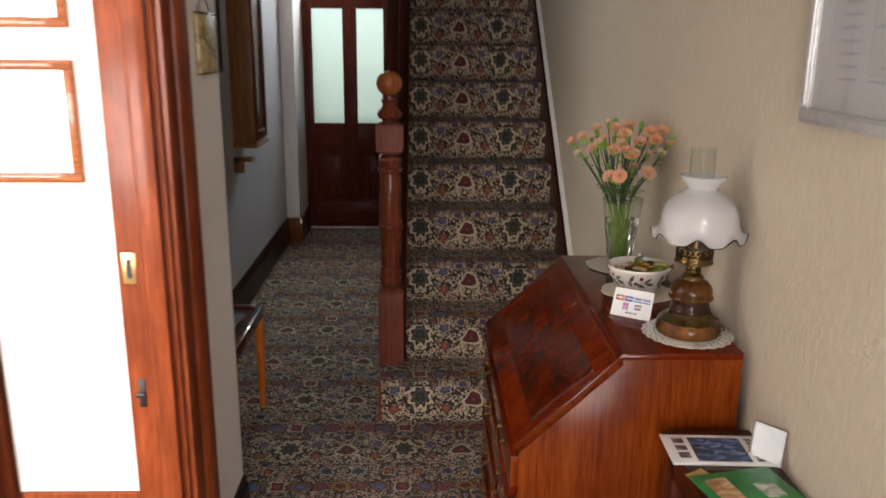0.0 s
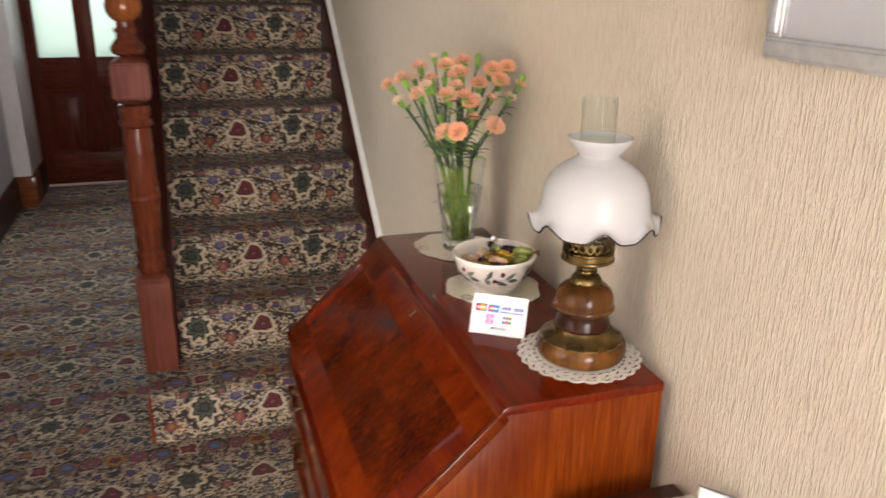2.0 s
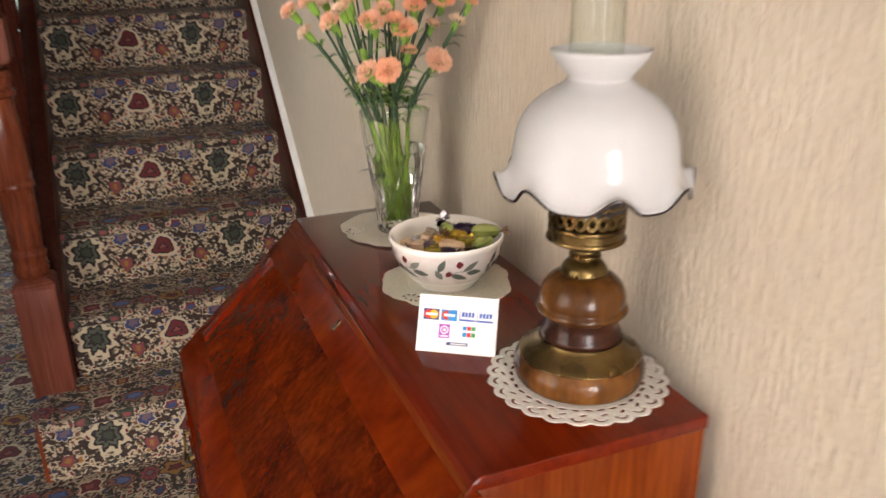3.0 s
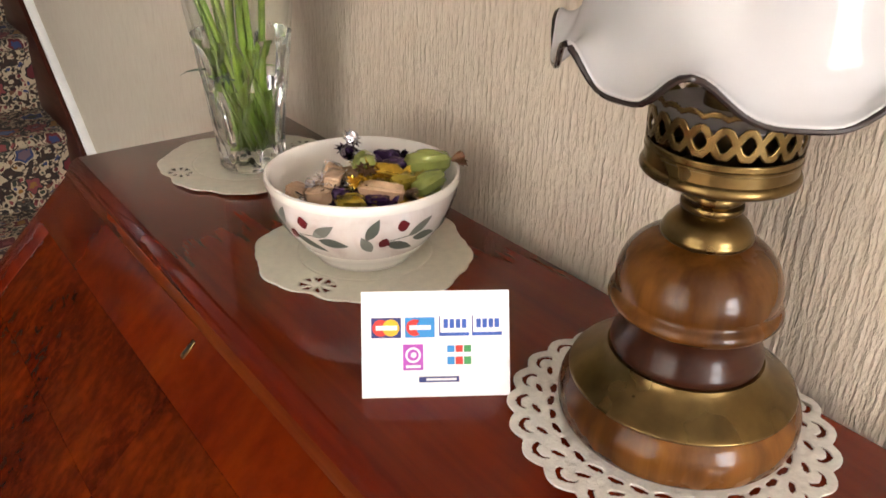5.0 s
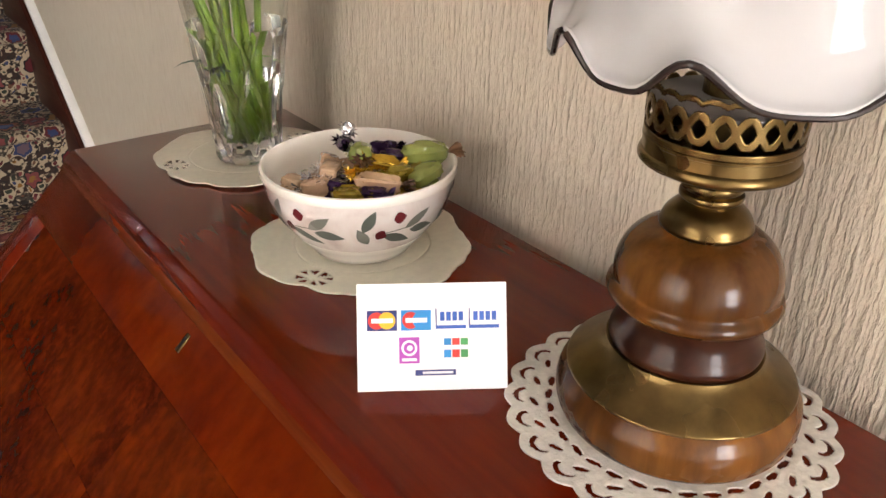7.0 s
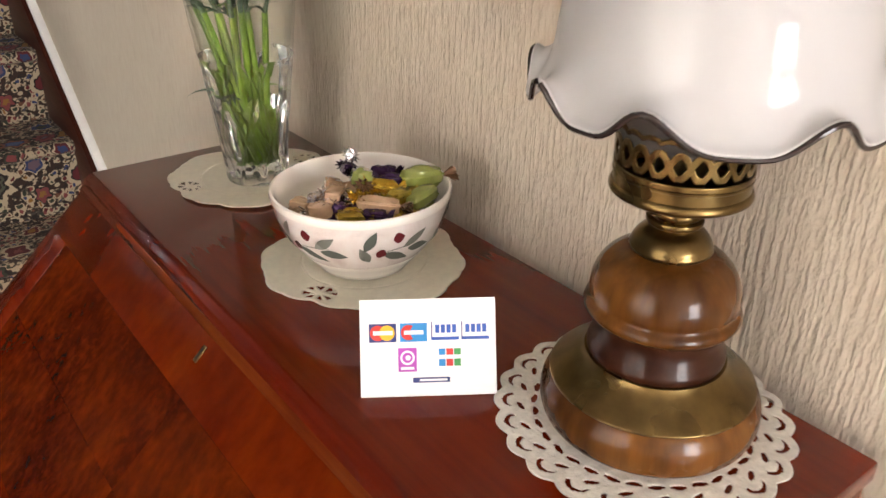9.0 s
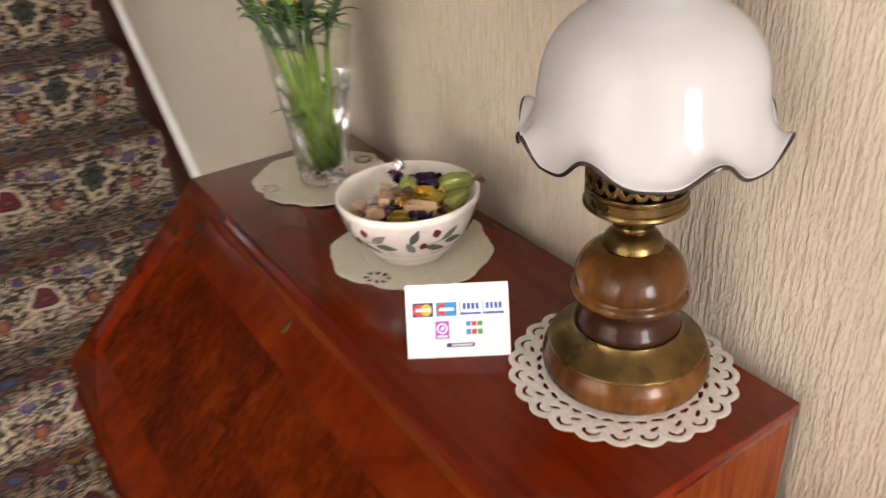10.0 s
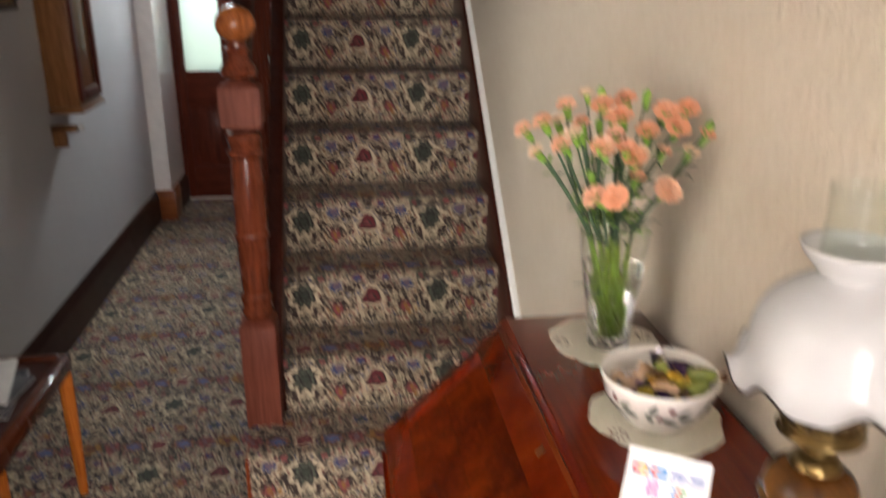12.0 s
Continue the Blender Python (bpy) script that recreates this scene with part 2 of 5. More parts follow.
M_CRYSTAL.set("Roughness", 0.0)
M_CRYSTAL.set("IOR", 1.52)
M_CRYSTAL.set("Coat Weight", 0.6)
M_CRYSTAL = M_CRYSTAL.mat


def thin_glass(name, ior):
    """Clear glass too thin to bend the view, with a mirror gloss that grows at grazing angles."""
    n = Nodes(name)
    clear = n.t.nodes.new("ShaderNodeBsdfTransparent")
    shine = n.t.nodes.new("ShaderNodeBsdfGlossy")
    shine.inputs["Roughness"].default_value = 0.02
    clear.inputs[0].default_value = (0.97, 0.985, 0.97, 1)
    facing = n.t.nodes.new("ShaderNodeLayerWeight").outputs["Facing"]
    gloss = n.math("MULTIPLY_ADD", n.math("POWER", facing, 4.0), 0.55, ((ior - 1) / (ior + 1)) ** 2)
    ms = n.t.nodes.new("ShaderNodeMixShader")
    n.t.links.new(gloss, ms.inputs[0])
    n.t.links.new(clear.outputs[0], ms.inputs[1])
    n.t.links.new(shine.outputs[0], ms.inputs[2])
    n.t.links.new(ms.outputs[0], n.t.nodes["Material Output"].inputs[0])
    return n.mat


M_THIN = thin_glass("clear_crystal", 1.55)
M_CHIMNEY = thin_glass("lamp_chimney_glass", 1.25)
M_FROST = glass("obscured_glass", 0.42, 1.45, (0.93, 0.97, 0.90))
M_SHADE = opal()


# ---- mesh helpers ----
def join(*bms):
    out = bmesh.new()
    for b in bms:
        me = bpy.data.meshes.new("joining")
        b.to_mesh(me)
        b.free()
        out.from_mesh(me)
        bpy.data.meshes.remove(me)
    return out


def box(x0, x1, y0, y1, z0, z1, r=0.0, seg=2):
    bm = bmesh.new()
    bmesh.ops.create_cube(bm, size=1, matrix=Matrix.LocRotScale(((x0 + x1) / 2, (y0 + y1) / 2, (z0 + z1) / 2), None, (abs(x1 - x0), abs(y1 - y0), abs(z1 - z0))))
    if r:
        bmesh.ops.bevel(bm, geom=bm.edges[:], offset=r, segments=seg, affect="EDGES", profile=0.5)
    return bm


def prism(points, axis, a, b, r=0.0):
    """A polygon given in the two other axes (in their order), drawn out along an axis from a to b."""
    bm = bmesh.new()
    rings = []
    for c in (a, b):
        rings.append([bm.verts.new({"x": (c, p, q), "y": (p, c, q), "z": (p, q, c)}[axis]) for p, q in points])
    k = len(points)
    bm.faces.new(rings[0])
    bm.faces.new(rings[1][::-1])
    for i in range(k):
        bm.faces.new((rings[0][i], rings[1][i], rings[1][(i + 1) % k], rings[0][(i + 1) % k]))
    bmesh.ops.recalc_face_normals(bm, faces=bm.faces[:])
    if r:
        bmesh.ops.bevel(bm, geom=bm.edges[:], offset=r, segments=2, affect="EDGES", profile=0.5)
    return bm


def lathe(profile, n=32, cx=0.0, cy=0.0, cz=0.0, shape=None):
    """A turned shape from rows of radius and height; shape(angle, row, r, z) may alter a vertex."""
    bm = bmesh.new()
    rings = []
    for j, (r, z) in enumerate(profile):
        if r < 1e-6:
            rings.append([bm.verts.new((cx, cy, cz + z))])
            continue
        ring = []
        for i in range(n):
            a = 2 * math.pi * i / n
            rr, zz = shape(a, j, r, z) if shape else (r, z)
            ring.append(bm.verts.new((cx + rr * math.cos(a), cy + rr * math.sin(a), cz + zz)))
        rings.append(ring)
    for A, B in zip(rings, rings[1:]):
        for i in range(max(len(A), len(B))):
            k = (i + 1) % n
            if len(A) == 1 and len(B) == 1:
                continue
            if len(A) == 1:
                bm.faces.new((A[0], B[k], B[i]))
            elif len(B) == 1:
                bm.faces.new((A[i], A[k], B[0]))
            else:
                bm.faces.new((A[i], A[k], B[k], B[i]))
    bmesh.ops.recalc_face_normals(bm, faces=bm.faces[:])
    return bm


def smooth_profile(rows, steps=4):
    """Rounds a turned profile with a flowing curve through its rows."""
    out = []
    for i in range(len(rows) - 1):
        p0, p1, p2, p3 = rows[max(0, i - 1)], rows[i], rows[i + 1], rows[min(len(rows) - 1, i + 2)]
        for s in range(steps):
            t = s / steps
            out.append(tuple(max(0.0, 0.5 * (2 * b + (c - a) * t + (2 * a - 5 * b + 4 * c - d) * t * t + (3 * b - a - 3 * c + d) * t ** 3)) if k == 0 else
                             0.5 * (2 * b + (c - a) * t + (2 * a - 5 * b + 4 * c - d) * t * t + (3 * b - a - 3 * c + d) * t ** 3)
                             for k, (a, b, c, d) in enumerate(zip(p0, p1, p2, p3))))
    return out + [rows[-1]]


def tube(points, radius, n=8, taper=1.0):
    bm = bmesh.new()
    rings = []
    pts = [Vector(p) for p in points]
    for i, p in enumerate(pts):
        d = (pts[min(i + 1, len(pts) - 1)] - pts[max(i - 1, 0)]).normalized()
        s = d.cross(Vector((0.3, 0.9, 0.2))).normalized()
        t = d.cross(s)
        r = radius * (1 + (taper - 1) * i / max(1, len(pts) - 1))
        rings.append([bm.verts.new(p + r * (math.cos(2 * math.pi * k / n) * s + math.sin(2 * math.pi * k / n) * t)) for k in range(n)])
    for A, B in zip(rings, rings[1:]):
        for k in range(n):
            bm.faces.new((A[k], A[(k + 1) % n], B[(k + 1) % n], B[k]))
    bm.faces.new(rings[0])
    bm.faces.new(rings[-1])
    bmesh.ops.recalc_face_normals(bm, faces=bm.faces[:])
    return bm


def moved(bm, m):
    bmesh.ops.transform(bm, matrix=m, verts=bm.verts[:])
    return bm


def mesh_of(name, bm, material, angle=38):
    me = bpy.data.meshes.new(name)
    bm.to_mesh(me)
    bm.free()
    me.materials.append(material)
    me.shade_smooth()
    me.set_sharp_from_angle(angle=radians(angle))
    return me


def part(name, bm, material, parent, label="", world=False):
    """One mesh under a thing or a part; world: the mesh is given in the place's own coordinates."""
    if world:
        p, off = parent, Vector((0, 0, 0))
        while p:
            off += p.location
            p = p.parent
        bmesh.ops.translate(bm, vec=-off, verts=bm.verts[:])
    ob = new(name, mesh_of(name, bm, material))
    ob.parent = parent
    return tagged(ob, label)


def again(ob, name, parent, m):
    """The same mesh once more, as a part of its own."""
    o = new(name, ob.data)
    o.parent = parent
    o.matrix_basis = m
    return o


def thing(name, label, category, at=(0, 0, 0), turn=0.0, group="", kind=""):
    ob = new(name)
    ob.empty_display_size = 0.05
    ob.location, ob.rotation_euler = at, (0, 0, radians(turn))
    return tagged(ob, label, category, group, kind)


def fixed(name, bm, material, label, category):
    return tagged(new(name, mesh_of(name, bm, material)), label, category, "", "structure")


def uv_flat(me, pick):
    layer = me.uv_layers.new(name="UVMap")
    for poly in me.polygons:
        for li in poly.loop_indices:
            layer.data[li].uv = pick(me.vertices[me.loops[li].vertex_index].co, poly.normal)


# ---- the hall ----
XR, XL, XD = 0.785, -1.035, -0.553     # faces of the papered wall, the far hall wall, the wall with the doorway
YB, YC, YE = -1.35, 2.74, 7.36          # front of the house, cross wall, back door wall
HALL = 2.6

floor = fixed("floor", join(box(XD - 0.131, XR, YB - 0.15, 7.5, -0.12, 0.0), box(-4.1, XD - 0.131, -1.65, 2.848, -0.12, 0.0), box(XL - 0.1, XD - 0.131, 2.848, 7.5, -0.12, 0.0)), M_CARPET, "multicoloured floral patterned woven hall carpet", "floor")
uv_flat(floor.data, lambda co, nm: (co.x, co.y * 0.93 + 0.1))
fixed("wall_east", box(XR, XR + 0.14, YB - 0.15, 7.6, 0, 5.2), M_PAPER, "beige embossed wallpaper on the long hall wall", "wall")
fixed("wall_doorway", join(box(XD - 0.131, XD, YB, 1.40, 0, HALL), box(XD - 0.131, XD, 1.40, 2.28, 2.08, HALL), box(XD - 0.131, XD, 2.28, YC, 0, HALL)), M_WHITE, "white painted wall with an open doorway to a room", "wall")
fixed("wall_cross", box(-4.0, XD, YC, YC + 0.108, 0, HALL), M_WHITE, "white painted cross wall", "wall")
fixed("wall_west", box(XL - 0.14, XL, YC + 0.108, 7.6, 0, HALL), M_GREY, "pale grey painted hall wall", "wall")
fixed("wall_pier", box(XL, -0.93, 6.80, YE, 0.205, HALL), M_GLOSSWHITE, "white painted pier beside the back door", "wall")
fixed("wall_end", join(box(-0.93, -0.91, YE - 0.03, YE + 0.14, 0, HALL), box(-0.93, -0.10, YE, YE + 0.14, 2.06, 2.12), box(-0.93, -0.10, YE, YE + 0.14, 2.50, HALL), box(-0.10, XR, YE, YE + 0.14, 0, HALL), box(XL - 0.14, -0.93, YE, YE + 0.14, 0, HALL)), M_GREY, "painted wall round the back door", "wall")
YR = -1.5                              # front of the side room
fixed("wall_front", join(box(XD - 0.131, -0.25, YB - 0.15, YB, 0, HALL), box(-0.25, 0.69, YB - 0.15, YB, 2.15, HALL), box(0.69, XR, YB - 0.15, YB, 0, HALL)), M_WHITE, "front wall of the hall", "wall")
fixed("wall_room_front", join(box(-4.2, -3.92, YR - 0.15, YR, 0, HALL), box(-1.52, XD - 0.131, YR - 0.15, YR, 0, HALL), box(-3.92, -1.52, YR - 0.15, YR, 0, 0.86), box(-3.92, -1.52, YR - 0.15, YR, 2.2, HALL)), M_WHITE, "front wall of the side room", "wall")
fixed("wall_room", box(-4.2, -4.0, YR, YC + 0.108, 0, HALL), M_WHITE, "far white wall of the side room", "wall")
fixed("ceiling", join(box(-4.2, XR, YR - 0.15, 3.3, HALL, HALL + 0.2), box(XL - 0.14, -0.03, 3.3, 7.5, HALL, HALL + 0.2)), M_CEIL, "white ceiling of hall and room", "ceiling")
fixed("ceiling_stairwell", join(box(-0.17, XR, 3.1, 7.6, 5.0, 5.2), box(-0.17, -0.03, 3.3, 7.5, HALL + 0.2, 5.0), box(-0.03, XR, 3.16, 3.3, HALL + 0.2, 5.0), box(-0.17, XR, 7.4, 7.6, HALL, 5.0)), M_CEIL, "white plaster walls and ceiling of the stairwell", "ceiling")
fixed("ground", box(-40, 40, -60, -1.66, -0.2, -0.13), plain("garden_gravel", (0.28, 0.26, 0.22), 0.9), "pale gravel in front of the house", "ground")
fixed("ground_back", box(-40, 40, 7.6, 60, -0.2, -0.13), plain("lawn", (0.07, 0.11, 0.04), 0.9), "green lawn behind the house", "ground")

# skirtings
skirt_prof = [(0, 0), (0.022, 0), (0.022, 0.15), (0.018, 0.168), (0.012, 0.176), (0.012, 0.196), (0.006, 0.205), (0, 0.205)]
fixed("baseboard", join(prism([(XL + a, z) for a, z in skirt_prof], "y", YC + 0.11, 6.80), prism([(-0.93 + a, z) for a, z in skirt_prof], "y", 6.98, YE - 0.03)), M_SKIRT, "dark stained wooden skirting board", "skirting")
fixed("trim_plinth", box(XL, -0.905, 6.775, 6.98, 0, 0.205, 0.004), wood("plinth_wood", (0.12, 0.035, 0.012), (0.2, 0.06, 0.02), (0.28, 0.09, 0.03), "x", 0.3, 0.3), "brown wooden plinth block under the pier", "skirting")
fixed("baseboard_near", join(prism([(XD + a * 0.8, z * 0.74) for a, z in skirt_prof], "y", 2.505, YC + 0.108)), M_SKIRT, "dark skirting beside the doorway", "skirting")
fixed("baseboard_room", join(box(-4.0, XD - 0.131, YC - 0.02, YC, 0.0, 0.12), box(-4.0, XD - 0.131, YC - 0.026, YC, 0.12, 0.135, 0.004), box(-4.0, XD - 0.131, YC - 0.018, YC, 0.135, 0.16, 0.004)), M_JAMB, "red-brown moulded skirting in the side room", "skirting")

# doorway: lining, stop and moulded architrave
frame_door = thing("door_frame", "red-brown varnished pine door lining with moulded architrave", "door frame", (XD, 2.25, 0), 0, "", "structure")
part("jamb", join(box(XD - 0.133, XD + 0.004, 2.25, 2.28, 0, 2.05, 0.002)), M_JAMB, frame_door, "", True)
part("stop", join(box(XD - 0.062, XD - 0.012, 2.230, 2.25, 0, 2.05, 0.004), box(XD - 0.070, XD - 0.066, 2.244, 2.25, 0, 2.05, 0.001)), M_JAMB, frame_door, "", True)
arch = [(0, 0), (0.018, 0), (0.022, 0.008), (0.022, 0.03), (0.008, 0.034), (0.008, 0.038), (0.016, 0.042), (0.016, 0.085), (0.005, 0.089), (0.005, 0.094), (0.02, 0.098), (0.03, 0.112), (0.033, 0.13), (0.029, 0.15), (0.010, 0.155), (0.010, 0.16), (0.025, 0.166), (0.027, 0.18), (0.023, 0.198), (0.007, 0.203), (0.007, 0.207), (0.019, 0.211), (0.017, 0.214), (0, 0.214)]
part("architrave", prism([(XD + a, 2.262 + b) for a, b in arch], "z", 0, 2.26), M_JAMB, frame_door, "", True)
part("head", box(XD - 0.133, XD + 0.004, 1.43, 2.25, 2.05, 2.08, 0.002), M_JAMB, frame_door, "", True)
part("jamb", box(XD - 0.133, XD + 0.004, 1.40, 1.43, 0, 2.05, 0.002), M_JAMB, frame_door, "", True)
part("architrave", prism([(XD + a, 1.418 - b) for a, b in arch], "z", 0, 2.26), M_JAMB, frame_door, "", True)
plate = part("strike_plate", join(box(-0.672, -0.640, 2.2475, 2.25, 1.035, 1.115, 0.001)), M_BRASSLITE, frame_door, "bright brass strike plate", True)
part("keyhole_slot", box(-0.662, -0.650, 2.246, 2.2476, 1.05, 1.10), plain("dark_slot", (0.01, 0.01, 0.01), 0.6), plate, "", True)
part("latch_keep", join(box(-0.660, -0.642, 2.2475, 2.25, 0.70, 0.78, 0.001), box(-0.668, -0.642, 2.242, 2.25, 0.727, 0.741, 0.003)), plain("tarnished_iron", (0.05, 0.045, 0.04), 0.4, 0.8), frame_door, "tarnished metal latch keep", True)

# back door
def back_door():
    d = thing("door_1", "dark red-brown panelled back door with two frosted panes, shut", "door", (-0.52, YE - 0.04, 0), 0, "", "structure")
    y0, y1 = YE - 0.06, YE - 0.02
    part("stile", box(-0.91, -0.855, y0, y1, 0.01, 2.03, 0.004), M_MAHOG, d, "", True)
    part("stile", box(-0.253, -0.13, y0, y1, 0.01, 2.03, 0.004), M_MAHOG, d, "", True)
    part("muntin", box(-0.596, -0.479, y0 + 0.001, y1, 0.24, 1.90, 0.004), M_MAHOG, d, "", True)
    part("bottom_rail", box(-0.855, -0.253, y0 + 0.0015, y1, 0.01, 0.24, 0.004), M_MAHOGX, d, "", True)
    part("lock_rail", box(-0.855, -0.253, y0 + 0.0015, y1, 0.68, 0.93, 0.004), M_MAHOGX, d, "", True)
    part("top_rail", box(-0.855, -0.253, y0 + 0.0015, y1, 1.88, 2.03, 0.004), M_MAHOGX, d, "", True)
    for a, b in ((-0.855, -0.596), (-0.479, -0.253)):
        part("panel", join(box(a, b, y0 + 0.018, y1 - 0.008, 0.24, 0.68), box(a + 0.035, b - 0.035, y0 + 0.010, y0 + 0.02, 0.275, 0.645, 0.006)), M_MAHOG, d, "", True)
        part("bead", join(box(a, a + 0.014, y0 + 0.004, y0 + 0.018, 0.24, 0.68, 0.004), box(b - 0.014, b, y0 + 0.004, y0 + 0.018, 0.24, 0.68, 0.004), box(a + 0.014, b - 0.014, y0 + 0.004, y0 + 0.018, 0.24, 0.254, 0.004), box(a + 0.014, b - 0.014, y0 + 0.004, y0 + 0.018, 0.666, 0.68, 0.004)), M_MAHOG, d, "", True)
        p = part("pane", box(a, b, y0 + 0.016, y0 + 0.022, 0.93, 1.88), M_FROST, d, "obscured white glass pane", True)
        p.visible_shadow = False
    part("weather_bar", box(-0.91, -0.13, y0 - 0.02, y0, 0.003, 0.016, 0.003), plain("worn_threshold_strip", (0.62, 0.55, 0.45), 0.4, 0.2), d, "pale threshold strip", True)
    part("frame", join(box(-0.93, -0.912, YE - 0.075, YE, 0, 2.06, 0.003), box(-0.128, -0.09, YE - 0.075, YE, 0, 2.06, 0.003), box(-0.912, -0.128, YE - 0.075, YE, 2.032, 2.06, 0.003)), M_MAHOG, d, "", True)


back_door()


# front door and window behind the walker
def glazed(name, label, x0, x1, z0, z1, bars, rails, mat, YB):
    w = thing(name, label, "window", ((x0 + x1) / 2, YB - 0.08, z0), 0, "", "structure")
    part("window_frame", join(box(x0, x0 + 0.06, YB - 0.1, YB - 0.04, z0, z1, 0.004), box(x1 - 0.06, x1, YB - 0.1, YB - 0.04, z0, z1, 0.004), box(x0 + 0.06, x1 - 0.06, YB - 0.1, YB - 0.04, z0, z0 + 0.06, 0.004), box(x0 + 0.06, x1 - 0.06, YB - 0.1, YB - 0.04, z1 - 0.06, z1, 0.004)), mat, w, "", True)
    for b in bars:
        part("glazing_bar", box(b - 0.02, b + 0.02, YB - 0.095, YB - 0.045, z0 + 0.06, z1 - 0.06, 0.003), mat, w, "", True)
    for r in rails:
        part("rail", box(x0 + 0.06, x1 - 0.06, YB - 0.093, YB - 0.047, r - 0.04, r + 0.04, 0.003), mat, w, "", True)
    p = part("pane", box(x0 + 0.06, x1 - 0.06, YB - 0.072, YB - 0.068, z0 + 0.06, z1 - 0.06), M_CLEAR, w, "", True)
    p.visible_shadow = False


glazed("window_1", "white framed front window of the side room", -3.92, -1.52, 0.86, 2.2, (-3.12, -2.32), (), M_GLOSSWHITE, YR)
# this opening over the back door is unseen, added to house the fill lamp
glazed("added_window_back", "unseen window added above the back door to let in fill light", -0.93, -0.10, 2.12, 2.50, (-0.515,), (), M_MAHOG, YE + 0.14)
glazed("door_2", "white glazed front door, shut", -0.25, 0.69, 0.0, 2.15, (0.22,), (0.35, 1.1), M_GLOSSWHITE, YB)

# ---- the staircase ----
RISE, RUN, Y1, STEPS = 0.2, 0.235, 3.53, 13
XS0, XS1 = 0.0, 0.752
stairs = thing("staircase", "closed-string wooden staircase covered in floral carpet", "staircase", (0.38, Y1, 0), 0, "", "structure")


def step_mesh(x0, x1, label):
    r, lip = 0.016, 0.018
    prof = [(lip, 0.0), (lip, RISE - 2 * r - 0.004), (lip * 0.6, RISE - 2 * r)]
    prof += [(r - r * math.sin(a), RISE - r - r * math.cos(a)) for a in [math.pi * k / 8 for k in range(9)]]
    prof += [(RUN * 0.5, RISE), (RUN + lip, RISE)]
    bm = bmesh.new()
    layer = bm.loops.layers.uv.new("UVMap")
    s, run = [0.0], 0.0
    for (a, b), (c, d) in zip(prof, prof[1:]):
        run += math.hypot(c - a, d - b)
        s.append(run)
    A = [bm.verts.new((x0, p, q)) for p, q in prof]
    B = [bm.verts.new((x1, p, q)) for p, q in prof]
    for i in range(len(prof) - 1):
        f = bm.faces.new((A[i], B[i], B[i + 1], A[i + 1]))
        for loop, (xx, k) in zip(f.loops, ((x0, i), (x1, i), (x1, i + 1), (x0, i + 1))):
            loop[layer].uv = (xx - 0.065, s[k] + 0.012)
    # closed ends and underside
    for ring, x in ((A, x0), (B, x1)):
        low = bm.verts.new((x, RUN + lip, 0.0))
        f = bm.faces.new(ring + [low])
        for loop in f.loops:
            loop[layer].uv = (loop.vert.co.y, loop.vert.co.z)
    bmesh.ops.recalc_face_normals(bm, faces=bm.faces[:])
    return bm


first = part("step", step_mesh(-0.105, XS1, ""), M_CARPET, stairs, "wider carpeted bottom step")
first.matrix_basis = Matrix.Translation((-0.38, 0, 0))
nxt = part("step", step_mesh(XS0, XS1, ""), M_CARPET, stairs)
nxt.matrix_basis = Matrix.Translation((-0.38, RUN, RISE))
for k in range(2, STEPS):
    again(nxt, "step", stairs, Matrix.Translation((-0.38, RUN * k, RISE * k)))
SL = RISE / RUN


def slope_z(y, up):
    return RISE + (y - Y1) * SL + up


def raking(x0, x1, y0, y1, lo, hi, r=0.003):
    return prism([(y0, max(0.0, slope_z(y0, lo))), (y1, slope_z(y1, lo)), (y1, slope_z(y1, hi)), (y0, slope_z(y0, hi))], "x", x0, x1, r)


YT = Y1 + RUN * STEPS
part("wall_string", raking(XS1, XR, 3.62, YT, -0.30, 0.085), M_MAHOGY, stairs, "dark stained string board on the wall", True)
part("bead", raking(XR - 0.022, XR, 3.62, YT, 0.087, 0.104, 0.002), M_GLOSSWHITE, stairs, "thin white painted edge strip", True)
part("outer_string", raking(-0.055, 0.0, 3.80, YT, -0.26, 0.05), M_MAHOGY, stairs, "dark stained outer string", True)
part("string_end", box(-0.118, -0.105, 3.552, 3.70, 0, 0.17, 0.004), M_JAMB, stairs, "bare wooden end of the bottom step", True)
part("spandrel", prism([(3.83, 0), (YE, 0), (YE, slope_z(YE, -0.30)), (3.83, slope_z(3.83, -0.28))], "x", -0.085, -0.06), M_MAHOG, stairs, "dark panelled side under the stairs", True)
hz = 0.93
part("handrail", raking(-0.10, -0.035, 3.80, YT, hz - 0.06, hz, 0.012), M_MAHOGY, stairs, "polished dark handrail", True)
bal = [(0.017, 0), (0.017, 0.12), (0.012, 0.135), (0.016, 0.16), (0.010, 0.2), (0.017, 0.35), (0.012, 0.6), (0.016, 0.66), (0.012, 0.68), (0.017, 0.7), (0.017, 0.84)]
b0 = None
for k in range(18):
    y = 3.93 + k * RUN / 2
    m = Matrix.Translation((-0.0675 - 0.38, y - Y1, slope_z(y, 0.03)))
    if b0 is None:
        b0 = part("baluster", lathe(bal, 12), M_MAHOG, stairs)
        b0.matrix_basis = m
    else:
        again(b0, "baluster", stairs, m)

# newel post
NX, NY = -0.066, 3.762
newel = thing("newel_post", "turned red-brown newel post with a round ball top", "newel post", (NX, NY, RISE))


